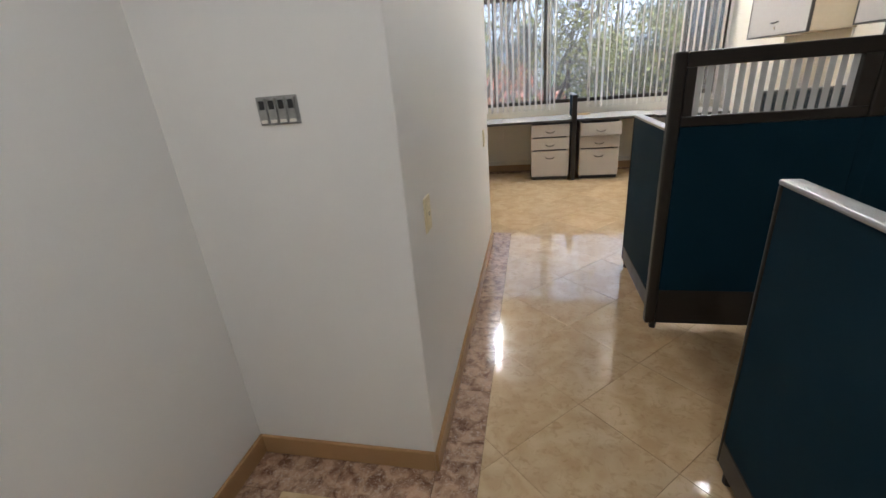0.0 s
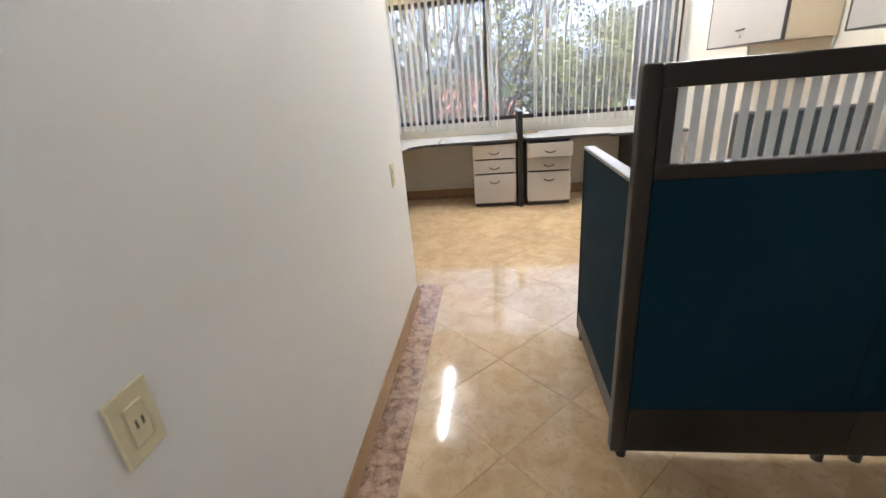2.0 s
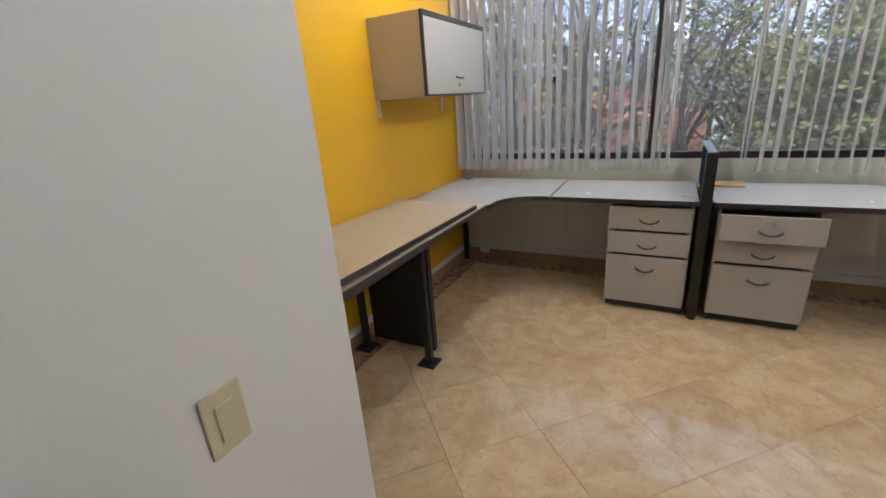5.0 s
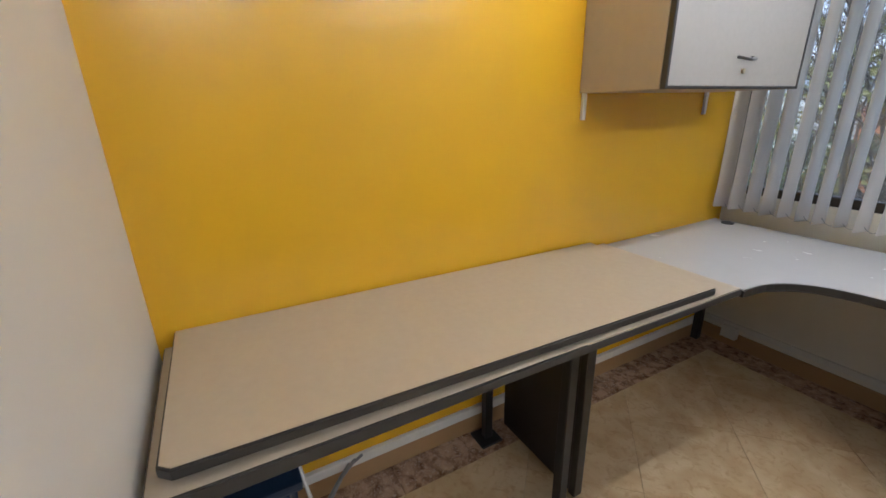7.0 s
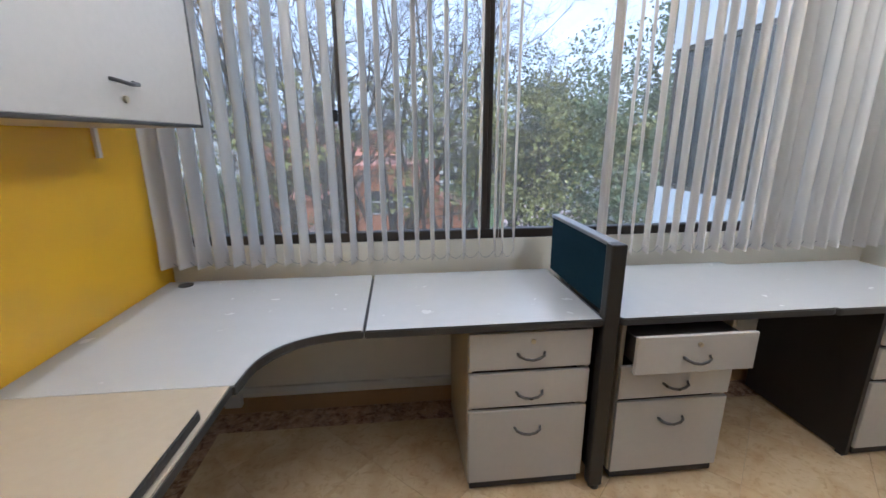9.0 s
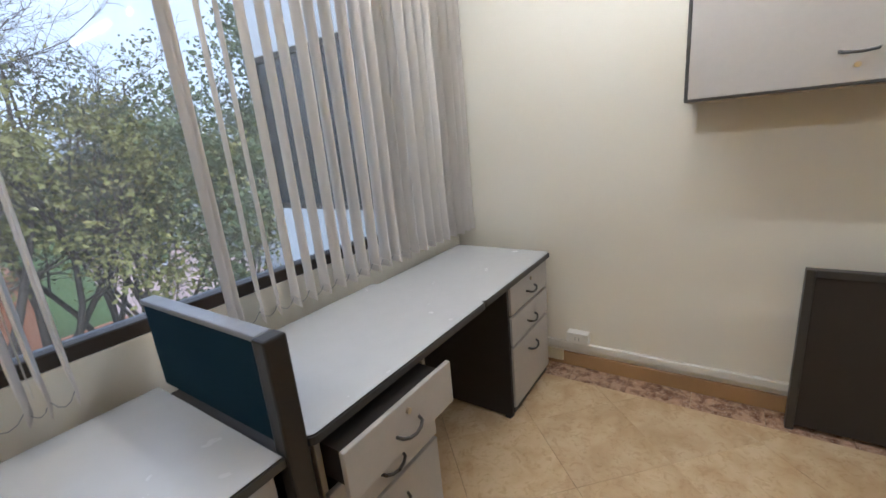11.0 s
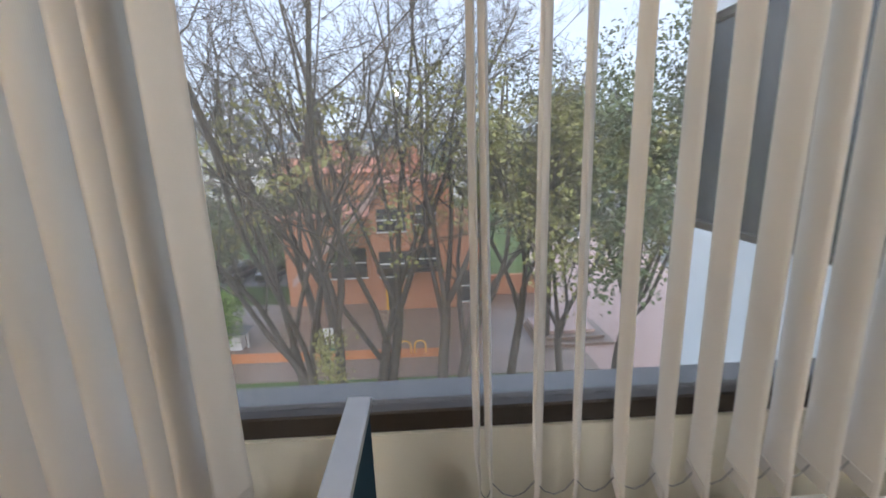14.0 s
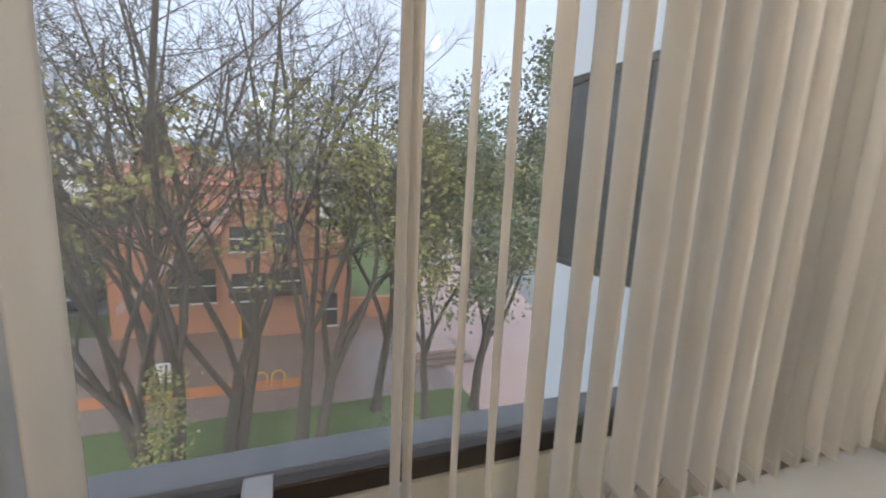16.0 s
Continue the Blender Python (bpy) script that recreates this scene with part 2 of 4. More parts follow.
def prism(points, z0, z1, bevel=0.0):
    """A flat slab with the given outline (counter-clockwise)."""
    bm = bmesh.new()
    lo, hi = [bm.verts.new((x, y, z0)) for x, y in points], [bm.verts.new((x, y, z1)) for x, y in points]
    bm.faces.new(hi)
    bm.faces.new(lo[::-1])
    k = len(points)
    for i in range(k):
        bm.faces.new((lo[i], lo[(i + 1) % k], hi[(i + 1) % k], hi[i]))
    if bevel:
        rim = [e for e in bm.edges if abs(e.verts[0].co.z - e.verts[1].co.z) < 1e-6]
        bmesh.ops.bevel(bm, geom=rim, offset=bevel, segments=2, affect="EDGES")
    return bm


def tube(points, radius, sides=8):
    """A round bar through the points; radius may be a list."""
    bm = bmesh.new()
    rings = []
    pts = [Vector(p) for p in points]
    for i, p in enumerate(pts):
        d = (pts[min(i + 1, len(pts) - 1)] - pts[max(i - 1, 0)]).normalized()
        u = d.orthogonal().normalized() if i == 0 else (u0 - d * u0.dot(d)).normalized()
        u0 = u
        w = d.cross(u)
        r = radius[i] if isinstance(radius, list) else radius
        rings.append([bm.verts.new(p + (u * math.cos(a) + w * math.sin(a)) * r) for a in (2 * math.pi * k / sides for k in range(sides))])
    for a, b in zip(rings, rings[1:]):
        for k in range(sides):
            bm.faces.new((a[k], a[(k + 1) % sides], b[(k + 1) % sides], b[k]))
    bm.faces.new(rings[0][::-1])
    bm.faces.new(rings[-1])
    return bm


def mesh_of(name, bm, mat, smooth=False):
    bmesh.ops.recalc_face_normals(bm, faces=bm.faces[:])
    me = bpy.data.meshes.new(name)
    bm.to_mesh(me)
    bm.free()
    me.materials.append(mat)
    if smooth:
        me.shade_smooth()
    return me


def part(name, bm, mat, parent=None, label="", smooth=False):
    ob = new(name, mesh_of(name, bm, mat, smooth))
    if parent:
        ob.parent = parent
    if label:
        tagged(ob, label)
    return ob


def thing(name, at=(0, 0, 0), label="", category="", group="", kind=""):
    ob = new(name)
    ob.location = at
    ob.empty_display_size = 0.1
    return tagged(ob, label, category, group, kind)


def setting(name, bm, mat, label="", category=""):
    return tagged(part(name, bm, mat), label, category, kind="structure")


# ---- plan ----
XR, YW = 3.53, 0.05            # far side wall, window wall
XB, YB0, YB1 = 0.948, -4.89, -2.63  # corridor block
H = 2.45                       # ceiling height
SILL, HEAD = 0.875, 2.16       # window opening
YS = -8.4                      # wall behind the start

floor = setting("floor", block(-0.4, 6.2, YS - 0.2, YW + 0.02, -0.12, -0.012), GROUT, "polished beige marble floor with diagonal tiles", "floor")
ceiling = setting("ceiling", block(-0.4, 6.2, YS - 0.2, YW + 0.25, H, H + 0.12), CEILING, "plain white office ceiling", "ceiling")

wall_window = thing("wall_window", label="cream painted wall under and over the office window", category="wall", kind="structure")
part("wall_below", block(-0.15, 6.2, YW, YW + 0.15, -0.12, SILL), CREAM, wall_window)
part("wall_above", block(-0.15, 6.2, YW, YW + 0.15, HEAD, H), CREAM, wall_window)
part("wall_side", block(-0.15, 0.02, YW, YW + 0.15, SILL, HEAD), CREAM, wall_window)
part("wall_side", block(3.5, 6.2, YW, YW + 0.15, SILL, HEAD), CREAM, wall_window)
setting("wall_yellow", block(-0.15, 0, YB1, YW, -0.1, H), YELLOW, "glossy yellow painted office wall", "wall")
setting("wall_corridor", block(-0.15, XB, YB0, YB1, -0.1, H, 0.006), WHITE, "white painted wall block beside the passage", "wall")
setting("wall_left", block(-0.15, 0.25, YS, YB0, -0.1, H), WHITE, "white painted side wall", "wall")
setting("wall_right", block(XR, XR + 0.15, -4.4, YW, -0.1, H), CREAM, "cream painted side wall with cable trunking", "wall")
setting("wall_far_right", block(6.05, 6.2, YS, -4.4, -0.1, H), WHITE, "white painted end wall", "wall")
setting("wall_return", block(XR + 0.15, 6.2, -4.4, -4.25, -0.1, H), WHITE, "white painted wall", "wall")
setting("wall_back", block(-0.15, 6.2, YS - 0.15, YS, -0.1, H), WHITE, "white painted back wall", "wall")

# baseboards, marble border strips, trunking
BH = 0.085


def baseboard(x0, x1, y0, y1):
    setting("baseboard", block(x0, x1, y0, y1, 0.001, BH, 0.003, 1), BASEWOOD, "brown stone baseboard", "baseboard")


baseboard(XB, XB + 0.014, YB0 - 0.014, YB1)
baseboard(0.264, XB, YB0 - 0.014, YB0)
baseboard(0.25, 0.264, YS, YB0)
baseboard(0.0, 0.014, YB1, YW - 0.014)
baseboard(0.0, XR, YW - 0.014, YW)
baseboard(XR - 0.014, XR, -4.4, YW - 0.014)


def trunking(name, x0, x1, y0, y1, z0, z1):
    t = thing(name, label="white plastic cable trunking along the wall", category="trunking", kind="structure")
    part("duct", block(x0, x1, y0, y1, z0, z1, 0.003, 1), TRUNKING, t)
    return t


trunking("trim_trunking", 0.0, 0.022, YB1, YW - 0.03, BH + 0.002, BH + 0.042)
trunking("trim_trunking", XR - 0.022, XR, -4.3, YW - 0.03, BH + 0.03, BH + 0.07)
trunking("trim_trunking", 0.03, XR - 0.03, YW - 0.02, YW, BH + 0.03, BH + 0.06)


# ---- window ----
window = thing("window_1", label="wide bronze-framed office window over the desks", category="window", kind="structure")
FY0, FY1 = 0.056, 0.105
part("bottom_rail", block(0.02, 3.5, FY0, FY1, SILL, SILL + 0.045, 0.004, 1), BRONZE, window)
part("top_rail", block(0.02, 3.5, FY0, FY1, HEAD - 0.05, HEAD, 0.004, 1), BRONZE, window)
for x, w in ((0.02, 0.04), (1.43, 0.024), (3.46, 0.04)):
    part("mullion", block(x, x + w, FY0, FY1, SILL + 0.045, HEAD - 0.05, 0.003, 1), BRONZE, window)
part("sash_stile", block(1.456, 1.476, FY0 + 0.008, FY1 - 0.01, SILL + 0.045, HEAD - 0.05, 0.003, 1), BRONZE, window)
part("sash_stile", block(0.785, 0.803, FY0 + 0.008, FY1 - 0.01, SILL + 0.045, HEAD - 0.05, 0.003, 1), BRONZE, window)
part("latch", block(0.765, 0.785, FY0 - 0.012, FY0 + 0.01, 1.42, 1.47, 0.003, 1), BLACK, window, "small black sash latch")
for x0, x1 in ((0.06, 0.785), (0.803, 1.43), (1.476, 3.46)):
    p = part("pane", block(x0, x1, 0.08, 0.086, SILL + 0.045, HEAD - 0.05), PANE, window)
    p.visible_shadow = False
setting("window_sill", block(-0.2, 3.59, FY1 + 0.002, 0.225, SILL + 0.001, SILL + 0.015, 0.004, 1),
        material("grey_flashing", (0.16, 0.17, 0.19), 0.45, metal=0.3, scale=5), "grey metal ledge outside the window", "window sill")


# ---- vertical blinds ----
def blind_slat(width=0.089, z0=0.81, z1=2.2):
    """One hanging slat, deeply cupped, pressed flat at the foot by its bottom weight."""
    bm = bmesh.new()
    k = 8
    rows = []
    foot = ((0, 0.9, 0.0), (0.004, 1.0, 0.0), (0.036, 1.0, 0.001), (0.055, 0.98, 0.003), (0.08, 0.94, 0.007), (0.11, 0.91, 0.0098), (0.16, 0.9, 0.011))
    rings = [(z0 + dz, w, c) for dz, w, c in foot] + [(z0 + 0.16 + (z1 - z0 - 0.16) * i / 6, 0.9, 0.0115) for i in range(1, 7)]
    for z, w, c in rings:
        rows.append([bm.verts.new(((i / k - 0.5) * width * w, c * (1 - 4 * (i / k - 0.5) ** 2), z)) for i in range(k + 1)])
    for a, b in zip(rows, rows[1:]):
        for i in range(k):
            bm.faces.new((a[i], a[i + 1], b[i + 1], b[i]))
    bmesh.ops.solidify(bm, geom=bm.faces[:], thickness=0.0009)
    return bm


def blind(label, xs, turn, group):
    b = thing("vertical_blind", (0, -0.06, 0), label, "blind", group)
    first = None
    for i, x in enumerate(xs):
        if first is None:
            s = part("slat", blind_slat(), BLIND, b, smooth=True)
            first = s
        else:
            s = new("slat", first.data)
            s.parent = b
        s.location = (x, 0, random.uniform(-0.004, 0.004))
        s.rotation_euler = (radians(random.uniform(-0.25, 0.25)), radians(random.uniform(-0.3, 0.3)), radians(90 - turn(x) + random.uniform(-3, 3)))
        w = part("bottom_weight", block(-0.036, 0.036, -0.0015, 0.0015, 0.814, 0.842), BLIND, b) if i == 0 else new("bottom_weight", weight)
        if i == 0:
            weight = w.data
        w.parent = b
        w.location, w.rotation_euler = s.location, s.rotation_euler
        w.location.y += 0.006
        if i + 1 < len(xs):
            x2 = xs[i + 1]
            pts = [(x + (x2 - x) * t, 0.015, 0.838 - 0.03 * 4 * t * (1 - t)) for t in (0, 0.25, 0.5, 0.75, 1)]
            part("chain", tube(pts, 0.0012, 4), CAPGREY, b)
    part("head_rail", block(xs[0] - 0.06, xs[-1] + 0.06, -0.02, 0.02, 2.2, 2.235, 0.003, 1), TRUNKING, b)
    return b


blind("cream fabric vertical blind half closed beside the yellow wall", [0.05 + 0.071 * i for i in range(21)] + [1.512, 1.562], lambda x: 15 + 30 * max(0, 0.4 - x), "window blinds")
blind("cream fabric vertical blind drawn open over the side desks", [1.972, 1.996] + [2.07 + 0.071 * i for i in range(20)] + [3.475], lambda x: 11 if x < 2 else 25 if x < 2.2 else 14 - 10 * (x - 2.2), "window blinds")
cord = thing("blind_cord", (1.49, -0.05, 0), "thin white pull cord of the window blind", "cord")
part("cord", tube([(0, 0, 2.2), (0.003, 0, 1.5), (0, 0.002, 0.86)], 0.0016, 5), TRUNKING, cord)


# ---- desks ----
TOP = 0.73


def arc(cx, cy, r, a0, a1, n=8):
    return [(cx + r * math.cos(radians(a0 + (a1 - a0) * i / n)), cy + r * math.sin(radians(a0 + (a1 - a0) * i / n))) for i in range(n + 1)]


def worktop(name, outline, label, z=TOP, thick=0.03, mat=None):
    """A laminate top with a dark edge band round it."""
    d = thing(name, label=label, category="desk")
    part("edge_band", prism(outline, z - thick, z - 0.0015, 0.004), EDGE, d, "dark grey plastic edge band")
    cx, cy = sum(p[0] for p in outline) / len(outline), sum(p[1] for p in outline) / len(outline)
    inner = []
    n = len(outline)
    for i in range(n):
        p, a, b = Vector(outline[i]), Vector(outline[i - 1]), Vector(outline[(i + 1) % n])
        e1, e2 = (p - a).normalized(), (b - p).normalized()
        nrm = (Vector((-e1.y, e1.x)) + Vector((-e2.y, e2.x))).normalized()
        inner.append(tuple(p + nrm * 0.005))
    part("tabletop", prism(inner, z - 0.01, z), mat or LAMINATE, d)
    return d


corner_desk = worktop("corner_desk", [(0.003, -0.885), (0.602, -0.885)]
                      + [(0.605 + 0.3 * (1 - math.cos(radians(a))) ** 1.2, -0.88 + 0.285 * math.sin(radians(a)) ** 0.85) for a in range(4, 91, 8)]
                      + [(0.908, -0.597), (0.908, -0.003), (0.003, -0.003)],
                      "grey laminate corner desk top with a curved front")
grommet = part("grommet", prism([(0.1 + 0.03 * math.cos(t * math.pi / 8), -0.06 + 0.03 * math.sin(t * math.pi / 8)) for t in range(16)], TOP, TOP + 0.004), BLACK, corner_desk, "round black cable grommet")
part("modesty_panel", block(0.03, 0.9, -0.03, -0.012, 0.30, TOP - 0.032), CREAM, corner_desk)
part("leg", block(0.02, 0.06, -0.06, -0.02, 0, TOP - 0.032, 0.003, 1), DARK, corner_desk)


def rounded(x0, x1, y0, y1, r=0.025):
    return arc(x0 + r, y0 + r, r, 180, 270, 4) + arc(x1 - r, y0 + r, r, 270, 360, 4) + [(x1, y1), (x0, y1)]


desk1 = worktop("desk", rounded(0.912, 1.745, -0.6, -0.003, 0.004), "grey laminate straight desk top over a drawer pedestal")
desk2 = worktop("desk", rounded(1.805, 2.664, -0.605, -0.003), "grey laminate desk top beside the teal divider")
desk3 = worktop("desk", rounded(2.684, 3.43, -0.585, -0.003), "grey laminate desk top in the window corner", TOP - 0.014)
part("end_panel", block(2.925, 2.943, -0.56, -0.02, 0.012, TOP - 0.046), DARK, desk3, "black-brown end panel")
part("foot", block(2.924, 2.944, -0.55, -0.52, 0, 0.012), BLACK, desk3)
part("modesty_panel", block(1.82, 2.92, -0.022, -0.008, 0.30, TOP - 0.045), CREAM, desk2)

board = thing("wooden_board", (0, 0, 0), "small pale wooden board lying on the desk by the divider", "board")
part("board", block(1.825, 2.0, -0.18, -0.05, TOP + 0.0005, TOP + 0.014, 0.002, 1), material("pale_pine", (0.55, 0.36, 0.18), 0.55, second=(0.46, 0.29, 0.13), scale=9), board)

# low teal divider between the window desks
divider = thing("desk_divider", label="low teal fabric divider with a dark post between window desks", category="divider")
part("front_post", block(1.745, 1.80, -0.61, -0.565, 0.02, 1.0, 0.006), POST, divider)
part("fabric_panel", block(1.76, 1.79, -0.565, -0.012, TOP + 0.004, 0.985, 0.004), TEAL, divider, "teal fabric panel")
part("top_cap", block(1.754, 1.796, -0.565, -0.012, 0.985, 1.001, 0.005), CAPGREY, divider, "grey trim cap")
part("lower_panel", block(1.762, 1.788, -0.565, -0.012, 0.05, TOP - 0.034), DARK, divider)
part("foot", prism([(1.777 + 0.02 * math.cos(t * math.pi / 5), -0.588 + 0.02 * math.sin(t * math.pi / 5)) for t in range(10)], 0, 0.02), BLACK, divider)


# ---- drawer pedestals ----
def bow_handle(parent, x, y, z, w=0.1):
    pts = [(x - w / 2, y + 0.002, z + 0.012), (x - w / 2 + 0.006, y - 0.016, z + 0.008), (x - w / 4, y - 0.024, z + 0.001), (x, y - 0.026, z - 0.003),
           (x + w / 4, y - 0.024, z + 0.001), (x + w / 2 - 0.006, y - 0.016, z + 0.008), (x + w / 2, y + 0.002, z + 0.012)]
    return part("handle", tube(pts, 0.0055, 6), HANDLE, parent, "dark curved metal handle", smooth=True)


def lock(parent, x, y, z):
    o = part("lock", tube([(x, y + 0.004, z), (x, y - 0.006, z), (x, y - 0.007, z)], 0.009, 12), BRASS, parent, "round metal lock")
    return o


def pedestal(x, y, label, pulled=0.0, w=0.46, depth=0.5, height=0.685):
    p = thing("drawer_pedestal", (x, y, 0), label, "drawer cabinet", "drawer pedestals under the window desks")
    t = 0.018
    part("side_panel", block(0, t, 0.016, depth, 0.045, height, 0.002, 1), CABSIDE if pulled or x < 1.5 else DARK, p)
    part("side_panel", block(w - t, w, 0.016, depth, 0.045, height, 0.002, 1), CABSIDE, p)
    part("back_panel", block(t, w - t, depth - 0.012, depth, 0.045, height), CABSIDE, p)
    part("bottom_panel", block(t, w - t, 0.016, depth - 0.012, 0.045, 0.06), DARK, p)
    part("top_panel", block(t, w - t, 0.03, depth - 0.012, height - 0.012, height), DARK, p)
    part("plinth", block(0.012, w - 0.012, 0.01, depth, 0.012, 0.045), BLACK, p)
    for fx in (0.04, w - 0.04):
        part("foot", prism([(fx + 0.014 * math.cos(a * math.pi / 5), 0.05 + 0.014 * math.sin(a * math.pi / 5)) for a in range(10)], 0, 0.012), BLACK, p)
    for i, (z0, z1) in enumerate(((0.535, 0.68), (0.38, 0.52), (0.048, 0.365))):
        out = -pulled if i == 0 else 0.0
        d = part("drawer", block(0.003, w - 0.003, out - 0.002, out + 0.015, z0, z1, 0.004), DRAWER, p)
        part("drawer_box", block(0.025, w - 0.025, out + 0.016, out + 0.4, z0 + 0.02, z1 - 0.025), DARK, d)
        bow_handle(d, w / 2, out - 0.002, (z0 + z1) / 2 - 0.022 if i < 2 else z1 - 0.09)
        if i == 0:
            lock(d, w / 2 + 0.005, out - 0.003, z1 - 0.035)
    return p


pedestal(1.268, -0.57, "three-drawer pedestal with cream fronts and dark plinth")
pedestal(1.842, -0.575, "three-drawer pedestal with its top drawer pulled out", 0.085)
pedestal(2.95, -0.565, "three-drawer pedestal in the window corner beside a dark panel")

# ---- side table along the yellow wall ----
side = worktop("side_desk", [(0.003, YB1 + 0.012), (0.545, YB1 + 0.012), (0.566, YB1 + 0.035), (0.597, -0.893), (0.003, -0.893)],
               "beige laminate side desk along the yellow wall", 0.738, mat=BEIGELAM)
part("end_panel", block(0.05, 0.45, -1.475, -1.457, 0.01, 0.706, 0.002, 1), DARK, side, "black-brown end panel")
part("end_panel_edge", block(0.45, 0.48, -1.485, -1.447, 0.01, 0.706, 0.004), POST, side)
part("front_rail", block(0.51, 0.54, YB1 + 0.04, -1.49, 0.672, 0.7065, 0.003, 1), EDGE, side, "dark steel rail under the front edge")
for x in (0.075, 0.50):
    leg = part("leg", block(x - 0.018, x + 0.018, -1.6, -1.565, 0.012, 0.707, 0.003, 1), BLACK, side, "black steel leg")
    part("foot_plate", block(x - 0.05, x + 0.05, -1.635, -1.535, 0, 0.012, 0.003, 1), BLACK, leg)
loose = worktop("loose_tabletop", [(0.004, -1.585), (0.53, -1.59), (0.55, -1.568), (0.584, -0.035), (0.576, -0.024), (0.02, 0.0)],
                "spare beige tabletop lying on the side desk", 0.027, thick=0.027, mat=BEIGELAM)
loose.matrix_basis = pose(0, -1.0, 0.7385, -0.6, 0, 0)


# ---- overhead cabinets ----
def overhead_cabinet(x, y, z, w, label, turn, depth=0.35, h=0.43):
    """Front faces local -y; x runs along the front."""
    c = thing("overhead_cabinet", (0, 0, 0), label, "wall cabinet", "overhead cabinets")
    c.matrix_basis = pose(x, y, z, 0, 0, turn)
    part("side_panel", block(0, 0.018, 0.014, depth, 0, h, 0.002, 1), CABSIDE, c)
    part("side_panel", block(w - 0.018, w, 0.014, depth, 0, h, 0.002, 1), CABSIDE, c)
    part("bottom_panel", block(0.018, w - 0.018, 0.014, depth, 0, 0.018), CABSIDE, c)
    part("top_panel", block(0.018, w - 0.018, 0.014, depth, h - 0.018, h), CABSIDE, c)
    part("back_panel", block(0.018, w - 0.018, depth - 0.01, depth, 0.018, h - 0.018), CABSIDE, c)
    d = part("door", block(0.012, w - 0.012, -0.006, 0.012, 0.01, h - 0.03, 0.003), DRAWER, c, "pale laminate flap door")
    for x0, x1, z0, z1 in ((0, 0.012, 0, h), (w - 0.012, w, 0, h), (0.012, w - 0.012, 0, 0.01), (0.012, w - 0.012, h - 0.03, h)):
        part("edge_strip", block(x0, x1, -0.008, 0.013, z0, z1, 0.002, 1), EDGE, c)
    pts = [(w * 0.5 - 0.045, -0.005, 0.105), (w * 0.5 - 0.04, -0.024, 0.1), (w * 0.5, -0.028, 0.096), (w * 0.5 + 0.04, -0.024, 0.1), (w * 0.5 + 0.045, -0.005, 0.105)]
    part("handle", tube(pts, 0.0055, 6), HANDLE, d, "dark curved metal handle", smooth=True)
    lock(d, w * 0.5, -0.006, 0.06)
    for bx in (0.012, w - 0.03):
        part("bracket", block(bx, bx + 0.018, depth - 0.012, depth - 0.001, -0.1, 0.0), TRUNKING, c)
    return c


overhead_cabinet(0.351, -1.118, 1.388, 0.85, "pale grey overhead cabinet on the yellow wall", 90)
overhead_cabinet(3.222, -1.19, 1.40, 0.93, "pale grey overhead cabinet on the cream wall", -90, depth=0.3)
overhead_cabinet(3.222, -2.60, 1.40, 0.93, "second pale overhead cabinet on the cream wall", -90, depth=0.3)

# ---- partitions ----
PY = -3.89


def partition_foot(p, x, y, top=0.05):
    part("foot", prism([(x + 0.018 * math.cos(a * math.pi / 5), y + 0.018 * math.sin(a * math.pi / 5)) for a in range(10)], 0, top), BLACK, p)


part_tall = thing("glazed_partition", label="teal office partition with a striped glass strip on top", category="partition")
part("corner_post", block(1.86, 1.91, PY - 0.025, PY + 0.025, 0.03, 1.325, 0.012, 3), POST, part_tall)
part("fabric_panel", block(1.911, 2.59, PY - 0.018, PY + 0.018, 0.225, 1.024, 0.004), TEAL, part_tall, "teal fabric panel")
part("kick_plate", block(1.911, 2.618, PY - 0.02, PY + 0.02, 0.035, 0.225, 0.004), POST, part_tall)
for z0, z1 in ((1.024, 1.067), (1.262, 1.322)):
    part("rail", block(1.911, 2.59, PY - 0.024, PY + 0.024, z0, z1, 0.006), POST, part_tall)
for x0, x1 in ((1.911, 1.95), (2.53, 2.59)):
    part("stile", block(x0, x1, PY - 0.022, PY + 0.022, 1.067, 1.262, 0.005), POST, part_tall)
g = part("glass", block(1.95, 2.53, PY - 0.003, PY + 0.003, 1.065, 1.262), INNERPANE, part_tall)
for i in range(15):
    x = 1.955 + i * 0.039
    part("frosted_stripe", block(x, x + 0.023, PY - 0.0055, PY - 0.0035, 1.066, 1.261), FROST, part_tall)
partition_foot(part_tall, 1.905, PY, 0.04)
partition_foot(part_tall, 2.56, PY, 0.04)

part_tall2 = thing("glazed_partition", label="taller teal partition panel with striped glass", category="partition")
part("corner_post", block(2.591, 2.645, PY - 0.028, PY + 0.028, 1.024, 1.75, 0.01, 3), POST, part_tall2)
part("fabric_panel", block(2.646, 3.52, PY - 0.018, PY + 0.018, 0.225, 1.024, 0.004), TEAL, part_tall2, "teal fabric panel")
part("kick_plate", block(2.619, 3.52, PY - 0.02, PY + 0.02, 0.035, 0.225, 0.004), POST, part_tall2)
for z0, z1 in ((1.024, 1.067), (1.69, 1.75)):
    part("rail", block(2.646, 3.52, PY - 0.024, PY + 0.024, z0, z1, 0.006), POST, part_tall2)
part("stile", block(3.48, 3.52, PY - 0.022, PY + 0.022, 1.065, 1.69, 0.005), POST, part_tall2)
g = part("glass", block(2.646, 3.48, PY - 0.003, PY + 0.003, 1.065, 1.69), INNERPANE, part_tall2)
for i in range(21):
    x = 2.655 + i * 0.039
    part("frosted_stripe", block(x, x + 0.023, PY - 0.0055, PY - 0.0035, 1.066, 1.689), FROST, part_tall2)
